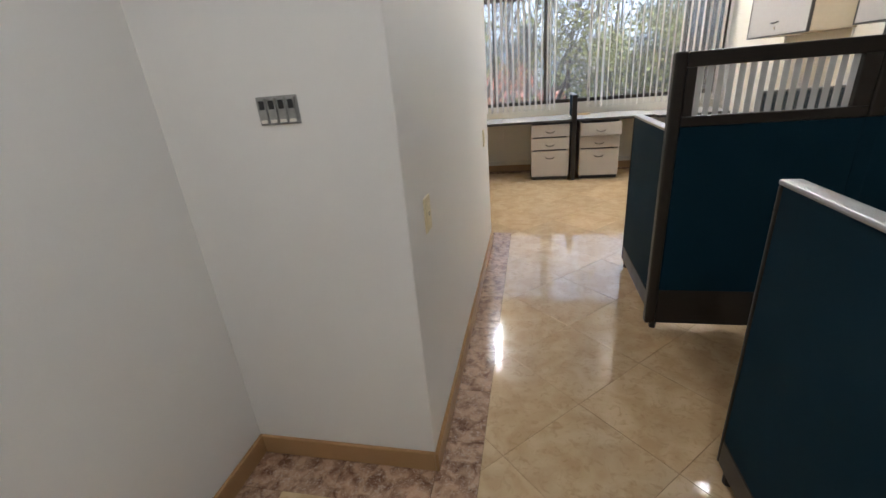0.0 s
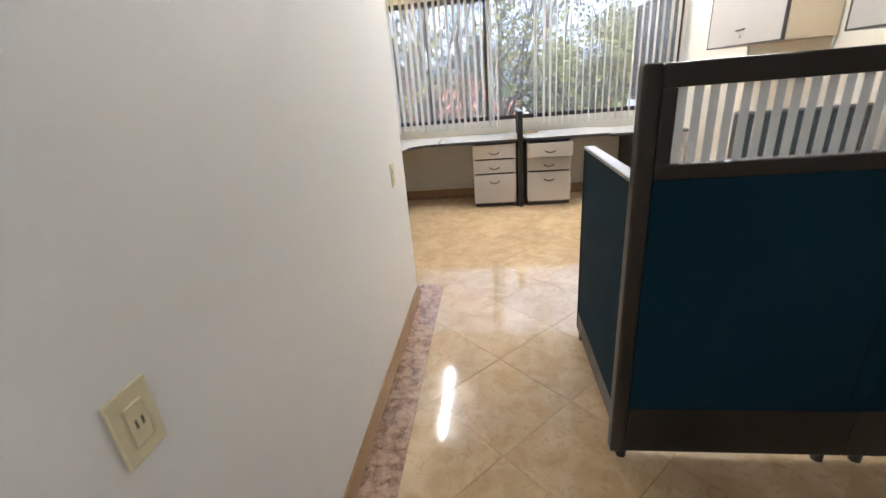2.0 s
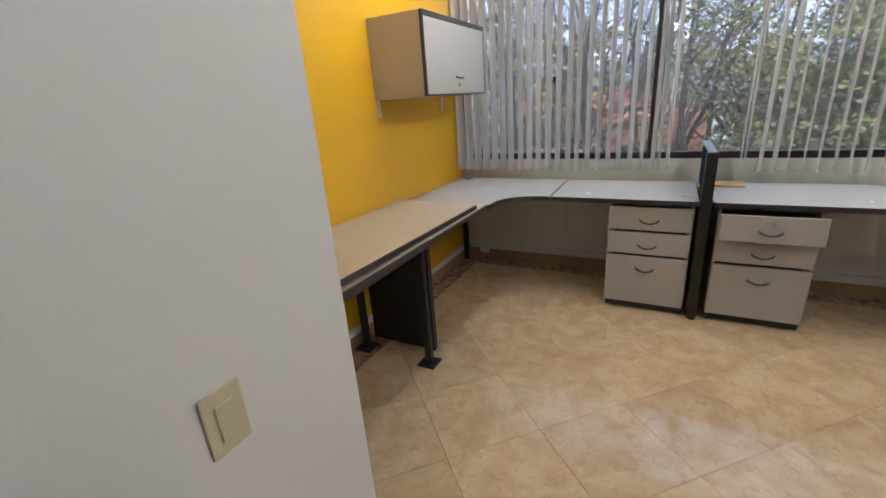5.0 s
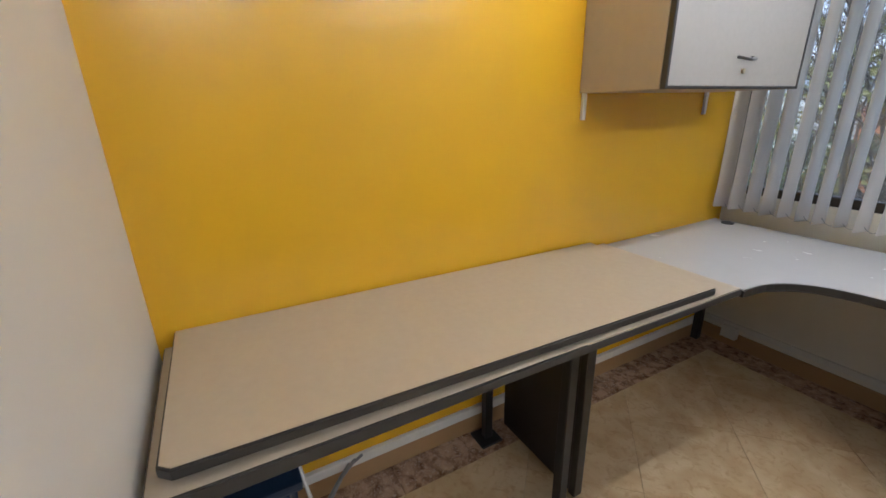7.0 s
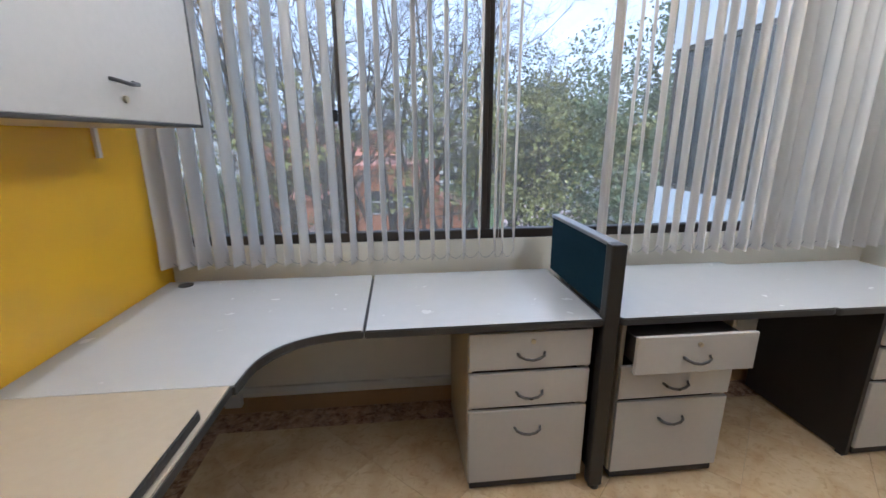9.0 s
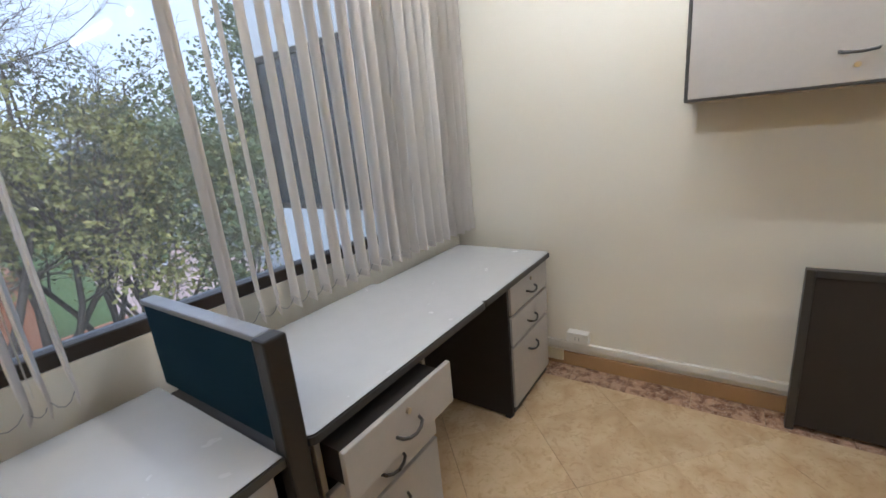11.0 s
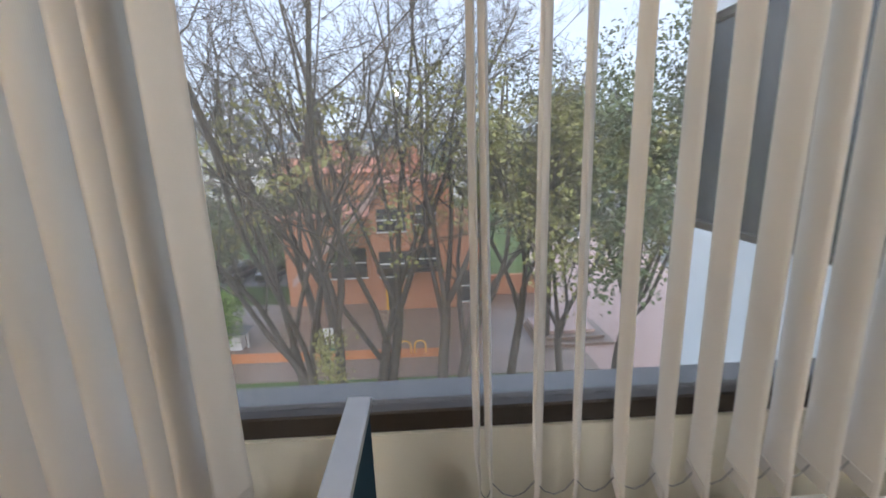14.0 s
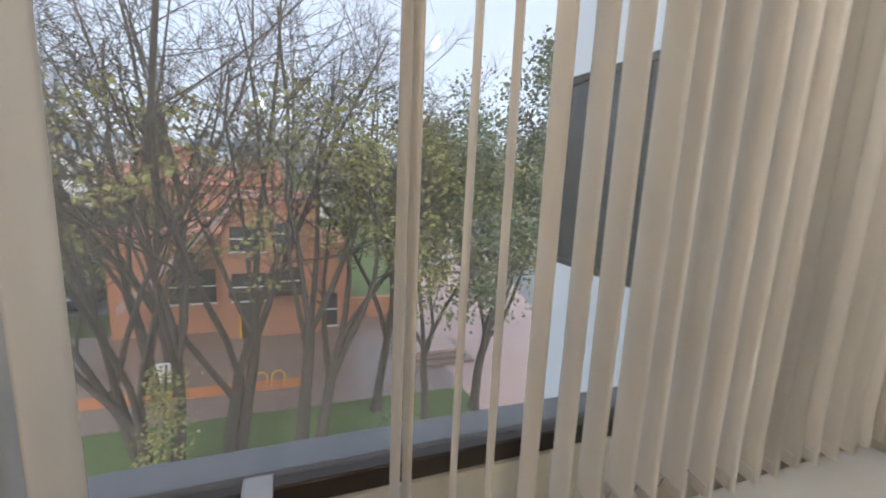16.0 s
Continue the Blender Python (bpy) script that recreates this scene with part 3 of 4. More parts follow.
partition_foot(part_tall2, 2.68, PY, 0.04)
partition_foot(part_tall2, 3.46, PY, 0.04)
part("lower_post", block(2.591, 2.645, PY - 0.0175, PY + 0.0175, 0.226, 1.024), TEAL, part_tall2)


def low_partition(label, x, y0, y1, h=1.003):
    p = thing("low_partition", (x, 0, 0), label, "partition", "low teal partitions")
    part("fabric_panel", block(-0.02, 0.02, y0 + 0.02, y1 - 0.012, 0.14, h - 0.014, 0.005), TEAL, p, "teal fabric panel")
    part("top_cap", block(-0.026, 0.026, y0, y1, h - 0.014, h, 0.006), CAPGREY, p, "pale grey trim cap")
    part("end_trim", block(-0.024, 0.024, y1 - 0.012, y1, 0.045, h - 0.014, 0.004), POST, p)
    part("end_trim", block(-0.024, 0.024, y0, y0 + 0.02, 0.05, h - 0.014, 0.004), POST, p)
    part("kick_plate", block(-0.022, 0.022, y0 + 0.02, y1 - 0.012, 0.045, 0.14, 0.003), POST, p)
    for y in (y0 + 0.05, y1 - 0.05):
        partition_foot(p, 0, y)
    return p


low_partition("low teal fabric partition end panel by the passage", 1.917, PY + 0.027, -3.10)
low_partition("low teal fabric partition beside the entrance", 1.915, -6.6, -4.77)


dv = low_partition("teal divider panel standing against the cream wall", 0, 0, 0.66, 1.05)
dv.matrix_basis = pose(3.47, -2.55, 0, 0, 0, 90)


# ---- wall fittings ----
def wall_plate(name, m, label, kind_of):
    p = thing(name, label=label, category=kind_of)
    p.matrix_basis = m
    part("cover_plate", block(-0.036, 0.036, -0.006, 0, -0.058, 0.058, 0.003), IVORY, p)
    if kind_of == "switch":
        r = part("rocker", block(-0.017, 0.017, -0.0095, -0.006, -0.034, 0.034, 0.002, 1), IVORY, p)
    else:
        part("socket_face", block(-0.017, 0.017, -0.0085, -0.006, -0.034, 0.034, 0.002, 1), IVORY, p)
        for sx in (-0.006, 0.005):
            part("slot", block(sx, sx + 0.0025, -0.0092, -0.0084, -0.006, 0.008), BLACK, p)
    return p


wall_plate("wall_socket", pose(XB + 0.0005, -4.68, 0.90, 0, 0, 90), "ivory wall plate with a small socket", "socket")
wall_plate("light_switch", pose(XB + 0.0005, -2.945, 0.892, 0, 0, 90), "ivory light switch plate by the corner", "switch")

box4 = thing("open_wall_box", (0.63, YB0, 1.26), "open metal wall box with four bare sockets", "socket box")
part("back_box", block(-0.06, 0.06, -0.004, 0.0, -0.036, 0.036, 0.002, 1), BOXMETAL, box4)
for i in range(4):
    x = -0.053 + i * 0.028
    cell = part("module", block(x, x + 0.024, -0.010, -0.004, -0.033, 0.033, 0.002, 1), BOXMETAL, box4)
    part("hole", block(x + 0.005, x + 0.02, -0.0115, -0.0101, 0.004, 0.026), BLACK, cell)
    part("clip", block(x + 0.003, x + 0.021, -0.013, -0.0101, -0.03, -0.022), TRUNKING, cell)

outlet = thing("wall_outlet", (XR - 0.022, -0.71, 0.20), "white surface-mounted power outlet above the trunking", "outlet")
part("body", block(-0.035, 0.02, -0.06, 0.06, -0.033, 0.033, 0.005), TRUNKING, outlet)
for y in (-0.012, 0.01):
    part("slot", block(-0.036, -0.0345, y, y + 0.003, -0.008, 0.008), BLACK, outlet)
jbox = thing("junction_box", (0, 0, 0), "cream data box under the trunking", "socket box")
part("body", block(XR - 0.03, XR - 0.014, -0.62, -0.48, 0.03, 0.1, 0.004), IVORY, jbox)
jb2 = thing("junction_box", (0, 0, 0), "white data box on the baseboard under the desk", "socket box")
part("body", block(0.15, 0.23, YW - 0.05, YW - 0.014, 0.06, 0.13, 0.004), TRUNKING, jb2)

# dark loose desk panel leaning by the cream wall
dp = thing("desk_end_panel", (3.42, -2.08, 0.0), "dark brown desk end panel standing by the wall", "desk panel")
part("panel", block(-0.012, 0.012, -0.42, 0.42, 0.02, 0.70, 0.003), DARK, dp)
for y0, y1 in ((-0.45, -0.42), (0.42, 0.45)):
    part("edge_frame", block(-0.02, 0.02, y0, y1, 0.0, 0.73, 0.004), EDGE, dp)
part("top_frame", block(-0.02, 0.02, -0.42, 0.42, 0.70, 0.73, 0.004), EDGE, dp)

# bin and cables under the side desk
bag = thing("storage_bin", (0.31, -2.49, 0), "dark blue plastic bin under the side desk", "bin")
bm = bmesh.new()
v = box(bm, -0.15, 0.15, -0.12, 0.12, 0, 0.56)
for q in v[:4]:
    q.co.x *= 0.8
    q.co.y *= 0.8
bmesh.ops.bevel(bm, geom=bm.edges[:], offset=0.02, segments=3, affect="EDGES")
part("body", bm, BAGBLUE, bag, smooth=True)
part("rim", block(-0.16, 0.16, -0.13, 0.13, 0.54, 0.565, 0.008), BAGBLUE, bag)
flap = thing("cardboard_sheet", (0.45, -2.36, 0.0), "folded grey cardboard sheet beside the bin", "cardboard")
bm = block(-0.07, 0.07, -0.004, 0.004, 0.0, 0.42, 0.001, 1)
bmesh.ops.rotate(bm, verts=bm.verts[:], matrix=Matrix.Rotation(radians(12), 3, "X"))
part("sheet", bm, LAMINATE, flap)
for k, (dx, r) in enumerate(((0.0, 0.006), (0.03, 0.007), (0.055, 0.006))):
    c = thing("cable", (0, 0, 0), "grey cable looping from the trunking to the floor", "cable", "cables under the side desk")
    pts = [(0.02 + dx * 0.3, -2.11 - dx, 0.125), (0.05 + dx, -2.18 - dx, 0.12), (0.11 + dx, -2.25 - dx, 0.09), (0.17 + dx, -2.29, 0.04), (0.22 + dx, -2.28 + dx, 0.008), (0.26 + dx, -2.21, 0.008)]
    part("cord", tube(pts, r, 6), CABLE, c, smooth=True)
c = thing("cable_tie", (0.0, 0, 0), "white cable looped over the bin edge", "cable")
part("cord", tube([(0.30, -2.40, 0.57), (0.34, -2.36, 0.55), (0.38, -2.34, 0.40), (0.40, -2.34, 0.22), (0.38, -2.33, 0.08), (0.34, -2.31, 0.006)], 0.005, 6), TRUNKING, c, smooth=True)


# ---- ceiling lights ----
def tube_light(x, y, turn, label="unseen white ceiling batten with one fluorescent tube"):
    f = thing("ceiling_light", (0, 0, 0), label, "ceiling light", "fluorescent ceiling lights")
    f.matrix_basis = pose(x, y, H, 0, 0, turn)
    part("housing", block(-0.62, 0.62, -0.04, 0.04, -0.05, -0.001, 0.008), TRUNKING, f)
    for dy in (0.0,):
        part("tube", tube([(-0.59, dy, -0.068), (0.59, dy, -0.068)], 0.014, 10), TUBE, f, smooth=True)
        for ex in (-0.605, 0.605):
            part("tube_holder", block(ex - 0.012, ex + 0.012, dy - 0.014, dy + 0.014, -0.085, -0.05), TRUNKING, f)
    return f


# the last two of LAMPS are added fill, not known fixtures
for x, y, turn in LAMPS:
    tube_light(x, y, turn)


# ---- outdoors ----
G = -8.5
GRASS = material("grass", (0.075, 0.13, 0.03), 0.9, second=(0.05, 0.075, 0.022), scale=0.7, detail_scale=14, bump=0.6, amount=0.8)
PAVE = material("wet_paving", (0.20, 0.145, 0.115), 0.35, second=(0.13, 0.095, 0.08), scale=0.5, detail_scale=9, amount=0.8)
ORANGE = material("orange_paving", (0.48, 0.17, 0.05), 0.45, second=(0.36, 0.13, 0.045), scale=1.0, detail_scale=12)
PINK = material("pink_paving", (0.42, 0.30, 0.27), 0.5, second=(0.34, 0.24, 0.21), scale=0.8, detail_scale=8)
ROAD = material("asphalt", (0.16, 0.17, 0.18), 0.6, second=(0.11, 0.115, 0.12), scale=0.4, detail_scale=10)
BRICK = material("orange_brick", (0.44, 0.20, 0.11), 0.8, second=(0.33, 0.15, 0.09), scale=2, detail_scale=20)
ROOFTILE = material("clay_roof", (0.48, 0.20, 0.13), 0.8, second=(0.38, 0.16, 0.11), scale=1.5, detail_scale=12)
CONC = material("light_render", (0.62, 0.62, 0.60), 0.8, scale=1)
DGLASS = material("dark_window_glass", (0.03, 0.036, 0.042), 0.08, scale=2, bump=0.0, spec=0.8)
BARK = material("bark", (0.075, 0.062, 0.05), 0.9, second=(0.045, 0.038, 0.032), scale=6, detail_scale=40, bump=0.6, amount=0.9)
LEAF = material("olive_leaves", (0.16, 0.18, 0.05), 0.6, second=(0.30, 0.27, 0.09), scale=0.9, detail_scale=5, bump=0.0, amount=0.8)
LEAF2 = material("dark_leaves", (0.07, 0.105, 0.05), 0.6, second=(0.17, 0.20, 0.09), scale=0.9, detail_scale=6, bump=0.0, amount=0.8)
LEAF3 = material("bright_leaves", (0.17, 0.28, 0.03), 0.6, second=(0.08, 0.15, 0.03), scale=1.2, detail_scale=6, bump=0.0, amount=0.8)
WINGWHITE = material("white_facade_panels", (0.78, 0.80, 0.82), 0.6, scale=1)
YELLOWPAINT = material("yellow_paint", (0.75, 0.40, 0.03), 0.4, scale=10)


def flat(name, outline, z, mat, label, category, thick=0.02):
    return setting(name, prism(outline, z - thick, z), mat, label, category)


flat("ground", [(-900, 0.6), (900, 0.6), (900, 1500), (-900, 1500)], G, GRASS, "wet green lawn around the buildings", "ground", 0.3)
flat("pavement", [(-14, 16.9), (9.5, 16.3), (9.5, 27), (-14, 27)], G + 0.03, PAVE, "wet brown paved forecourt", "pavement", 0.1)
flat("pavement", [(-12, 18.75), (2.6, 18.3), (2.6, 19.2), (-12, 19.8)], G + 0.045, ORANGE, "wet orange paved strip", "pavement", 0.05)
flat("pavement", [(9.5, 11), (15, 11), (30, 60), (16, 60), (9.5, 27)], G + 0.03, PINK, "pale pink paved walk", "pavement", 0.1)
flat("road", [(15.2, 11), (26, 11), (60, 90), (34, 90)], G + 0.02, ROAD, "grey wet street with parked cars", "road", 0.05)
flat("road", [(-30, 33), (-6.5, 31), (-6.5, 38), (-30, 40)], G + 0.02, ROAD, "grey parking area behind the lawn", "road", 0.05)
steps = thing("outdoor_steps", label="low broad brick steps on the forecourt", category="steps")
for i in range(3):
    part("step", block(7.2 + i * 0.1, 11.2 - i * 0.35, 18.6 + i * 0.45, 21.5, G + 0.03 + 0.16 * i, G + 0.19 + 0.16 * i), PINK if i == 2 else PAVE, steps)

# wing of this building
wing = thing("building_wing", label="white facade wing with a dark window band", category="building")
part("wall", block(3.6, 9.0, 0.34, 2.06, G, SILL), WINGWHITE, wing)
part("wall", block(3.6, 9.0, 0.34, 2.06, 2.12, 3.6), WINGWHITE, wing, "white fascia above the window band")
part("window_band", block(3.64, 8.9, 0.34, 2.0, SILL, 2.12), DGLASS, wing, "dark tinted window band")
for y in (0.5, 1.2, 1.98):
    part("window_frame", block(3.615, 3.645, y, y + 0.05, SILL, 2.12), BRONZE, wing)
for z in (SILL, 2.08):
    part("window_frame", block(3.61, 3.645, 0.34, 2.03, z, z + 0.04), BRONZE, wing)

# brick building across the lawn
house = thing("brick_building", label="orange brick building with a sloping stair roof", category="building")
part("wall", block(-1.6, 3.6, 25, 34, G, -0.6), BRICK, house)
part("wall", block(-7.5, -1.6, 26.4, 34, G, -2.6), BRICK, house)
part("wall", block(3.6, 5.6, 25.6, 33, G, -3.0), BRICK, house)
part("low_wall", block(5.6, 9.5, 27, 27.4, G, G + 1.4), BRICK, house)
part("roof", prism([(-8.2, 26), (-1.6, 26), (-1.6, 34.5), (-8.2, 34.5)], -2.6, -2.45), ROOFTILE, house)
bm = bmesh.new()
v = box(bm, -6.6, -1.0, 24.6, 25.4, 0, 0.5)
for q in v:
    q.co.z += -6.6 + (q.co.x + 6.6) * (5.6 / 5.6)
part("sloping_parapet", bm, PINK, house, "pale sloping stair parapet")
part("parapet", block(-1.7, 3.7, 24.9, 34.1, -0.6, -0.3), ROOFTILE, house)
for x0, x1, z0, z1, y in ((-1.2, 0.6, -3.3, -1.9, 25), (-1.2, 0.6, -6.2, -4.6, 25), (1.2, 2.5, -5.9, -4.4, 25), (1.2, 2.5, -2.9, -1.7, 25),
                          (-4.6, -2.2, -6.6, -4.6, 26.4), (4.0, 4.7, -8.3, -6.2, 25.6)):
    w = part("window", block(x0, x1, y - 0.03, y + 0.01, z0, z1), DGLASS, house)
    part("frame", block(x0, x1, y - 0.05, y - 0.03, (z0 + z1) / 2 - 0.05, (z0 + z1) / 2 + 0.05), CONC, w)
    part("sill", block(x0 - 0.05, x1 + 0.05, y - 0.12, y, z0 - 0.1, z0), CONC, w)
part("door_frame", block(-0.9, -0.78, 24.9, 25, G, G + 2.3), YELLOWPAINT, house)
part("door_frame", block(0.05, 0.17, 24.9, 25, G, G + 2.3), YELLOWPAINT, house)
part("canopy", block(-1.3, 2.6, 24.2, 25, G + 2.7, G + 3.0), DARK, house)
part("door", block(-0.78, 0.05, 24.95, 25, G, G + 2.2), DARK, house)

back = thing("long_brick_hall", label="long hall with a pink clay roof behind", category="building")
part("wall", block(-14, 1.0, 46, 60, G, -0.5), BRICK, back)
bm = bmesh.new()
v = box(bm, -14.5, 1.5, 45.5, 60, -0.5, 1.2)
for q in v[4:6]:
    q.co.y += 4
part("roof", bm, ROOFTILE, back)
part("tower", block(-2.4, 1.2, 45.8, 50, -0.5, 2.2), ROOFTILE, back)

for i, (x, y, w, d, h, m) in enumerate(((-34, 70, 12, 10, 10.5, CONC), (-22, 85, 8, 8, 12.5, ROOFTILE), (-11, 95, 14, 9, 11, CONC), (8, 88, 12, 9, 10.5, CONC), (27, 100, 14, 9, 11.5, BRICK),
                                        (42, 80, 10, 9, 9.5, CONC), (-60, 90, 20, 10, 11, CONC), (62, 120, 20, 12, 13, CONC), (14, 130, 22, 12, 13.5, CONC), (-42, 140, 24, 12, 14, CONC))):
    b = thing("far_building", (x, y, G), "distant low building with rows of windows", "building", "far town buildings")
    part("wall", block(0, w, 0, d, 0, h), m, b)
    part("roof", block(-0.3, w + 0.3, -0.3, d + 0.3, h, h + 0.3), ROOFTILE if i % 2 else CONC, b)
    for r in range(int(h // 3)):
        for k in range(int(w // 3)):
            part("window", block(0.8 + k * 3, 2.4 + k * 3, -0.03, 0.0, 1.0 + r * 3, 2.4 + r * 3), DGLASS, b)

# distance haze is put into the hills' pale blue base colour
HILL = material("haze_tinted_hills", (0.30, 0.36, 0.42), 1.0, second=(0.24, 0.30, 0.36), scale=0.01, detail_scale=0.1, bump=0.0)
bm = bmesh.new()
prev = None
for i in range(61):
    x = -900 + i * 30
    h = 45 + 30 * noise.noise(Vector((i * 0.17, 3.1, 0))) + 10 * noise.noise(Vector((i * 0.6, 9, 0)))
    pair = (bm.verts.new((x, 900, G)), bm.verts.new((x, 1000, h)))
    if prev:
        bm.faces.new((prev[0], pair[0], pair[1], prev[1]))
    prev = pair
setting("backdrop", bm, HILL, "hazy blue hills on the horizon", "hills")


# trees
def tree_mesh(seed, height, spread, lean=(0, 0), trunk_r=0.2, fork=0.3, limbs=4, twigs=3, droop=0.0):
    """A trunk that divides into rising limbs; branches, twigs and twiglets leave them at uneven spacing."""
    rnd = random.Random(seed)
    verts, faces, tips = [], [], []

    def limb(p, d, length, r0, r1, level, wander, lift):
        n = (7, 8, 6, 4, 2)[level]
        sides = (9, 6, 4, 3, 3)[level]
        ring, q, v, out = None, p.copy(), d.normalized(), []
        u = v.orthogonal().normalized()
        for s in range(n + 1):
            t = s / n
            rad = r0 + (r1 - r0) * t ** 0.8
            if level == 0 and s == 0:
                rad *= 1.35
            u = (u - v * u.dot(v)).normalized()
            w = v.cross(u)
            base = len(verts)
            for k in range(sides):
                a = 2 * math.pi * k / sides
                verts.append(tuple(q + (u * math.cos(a) + w * math.sin(a)) * rad))
            if ring is not None:
                for k in range(sides):
                    faces.append((ring + k, ring + (k + 1) % sides, base + (k + 1) % sides, base + k))
            ring = base
            out.append((q.copy(), v.copy(), rad))
            if s < n:
                v = (v + Vector((rnd.gauss(0, wander), rnd.gauss(0, wander), rnd.gauss(0, wander * 0.6) + lift))).normalized()
                q = q + v * (length / n)
        return out

    def side_way(v, angle):
        a = v.orthogonal().normalized()
        b = v.cross(a)
        turn = rnd.uniform(0, 2 * math.pi)
        return v * math.cos(angle) + (a * math.cos(turn) + b * math.sin(turn)) * math.sin(angle)

    def grow(p, v, length, r, level):
        """A limb of the given level with everything that leaves it."""
        lift = (0, 0.05, 0.03, 0.01 - droop, -droop)[level]
        last = level == twigs + 1
        path = limb(p, v, length, r, max(r * (0.3 if not last else 0.5), 0.005), level, (0, 0.11, 0.15, 0.19, 0.2)[level], lift)
        if level >= twigs:
            tips.append((path[-1][0], path[-1][1]))
        if last:
            return
        many = (0, 9, 8, 5)[level]
        for k in range(many):
            t = 0.3 + 0.7 * (k + rnd.random()) / many
            i = min(int(t * (len(path) - 1)), len(path) - 2)
            q, w, rad = path[i]
            q = q + (path[i + 1][0] - q) * (t * (len(path) - 1) - i)
            grow(q, side_way(w, radians(rnd.uniform(24, 62))), length * rnd.uniform(0.28, 0.55) * (1.15 - 0.5 * t), max(rad * 0.5, 0.0075), level + 1)

    trunk = limb(Vector((0, 0, -0.1)), Vector((lean[0], lean[1], 1)), height * fork, trunk_r, trunk_r * 0.72, 0, 0.035, 0.0)
    q, v, rad = trunk[-1]
    for k in range(limbs):
        turn = 2 * math.pi * (k + rnd.uniform(-0.25, 0.25)) / limbs
        out = Vector((math.cos(turn), math.sin(turn), 0)) * spread * rnd.uniform(0.5, 1.2)
        at = trunk[-1] if k < 2 else trunk[-1 - rnd.choice((0, 1, 1, 2))]
        grow(at[0], (v + out).normalized(), height * (1 - fork) * rnd.uniform(0.65, 1.0), rad * rnd.uniform(0.55, 0.8), 1)
    return verts, faces, tips


def leaves_mesh(tips, seed, per, radius, size, keep=1.0, zmax=99, zmin=-99, hang=0.0):
    rnd = random.Random(seed)
    verts, faces = [], []
    for p, d in tips:
        if rnd.random() > keep or p.z > zmax or p.z < zmin:
            continue
        for _ in range(per):
            c = p + Vector((rnd.gauss(0, radius), rnd.gauss(0, radius), rnd.gauss(-hang, radius * 0.7)))
            a = Vector((rnd.uniform(-1, 1), rnd.uniform(-1, 1), rnd.uniform(-1.2, 0.4))).normalized()
            b = a.cross(Vector((rnd.uniform(-1, 1), rnd.uniform(-1, 1), rnd.uniform(-1, 1)))).normalized()
            L, W = size * rnd.uniform(0.7, 1.4), size * rnd.uniform(0.25, 0.45)
            k = len(verts)
            n = a.cross(b) * W * 0.4
            verts += [tuple(c), tuple(c + a * L * 0.5 + b * W + n), tuple(c + a * L), tuple(c + a * L * 0.5 - b * W + n)]
            faces += [(k, k + 1, k + 2), (k, k + 2, k + 3)]
    return verts, faces


def raw(name, verts, faces, mat, parent, label="", smooth=False):
    me = bpy.data.meshes.new(name)
    me.from_pydata(verts, [], faces)
    me.materials.append(mat)
    if smooth:
        me.shade_smooth()
    ob = new(name, me)
    ob.parent = parent
    if label:
        tagged(ob, label)
    return ob


def tree(x, y, label, seed, height, spread, leaf=None, per=6, radius=0.3, size=0.12, keep=1.0, zmax=99, zmin=-99, z=G, **kw):
    t = thing("tree", (x, y, z), label, "tree", "trees outside the window")
    v, f, tips = tree_mesh(seed, height, spread, **kw)
    raw("trunk", v, f, BARK, t, smooth=True)
    if leaf:
        v, f = leaves_mesh(tips, seed + 1, per, radius, size, keep, zmax, zmin)
        raw("crown", v, f, leaf, t)
    return t


BARE = "nearly bare dark-limbed tree with a few olive leaves"
for x, y, seed, h, lean, keep, fork in TREES:
    tree(x, y, BARE, seed, h, 0.42, LEAF, 16, 0.22, 0.18, keep * 0.55, 11.5, 3.0, lean=lean, trunk_r=0.0135 * h, fork=fork, limbs=4, twigs=3)
tree(9.3, 14.5, "dense dark green leafy tree by the wing", 77, 15.0, 0.5, LEAF2, 9, 0.32, 0.17, trunk_r=0.22, fork=0.25, limbs=5, twigs=3, droop=0.05)
tree(6.6, 13.2, "half-leafed olive green tree by the walk", 91, 12.0, 0.45, LEAF, 4, 0.3, 0.16, trunk_r=0.17, fork=0.3, limbs=4, twigs=3, droop=0.05)
tree(7.9, 19.5, "tall leafy tree beside the street", 93, 13.0, 0.45, LEAF2, 7, 0.35, 0.17, trunk_r=0.2, fork=0.3, limbs=4, twigs=3, droop=0.03)
tree(-11.0, 19.5, "dense bright green bushy tree beside the lawn", 55, 5.2, 0.9, LEAF3, 22, 0.28, 0.16, trunk_r=0.12, fork=0.12, limbs=6, twigs=2)
tree(-13.5, 27, "broad dark green tree behind the lawn", 57, 7.5, 0.8, LEAF2, 20, 0.5, 0.22, trunk_r=0.2, fork=0.2, limbs=6, twigs=2)
tree(-9.0, 31, "rounded green tree before the parking area", 59, 7.0, 0.8, LEAF2, 20, 0.5, 0.22, trunk_r=0.2, fork=0.2, limbs=6, twigs=2)
tree(-4.5, 28.5, "dark green tree before the brick hall", 60, 6.5, 0.8, LEAF2, 16, 0.45, 0.2, trunk_r=0.18, fork=0.25, limbs=5, twigs=2)


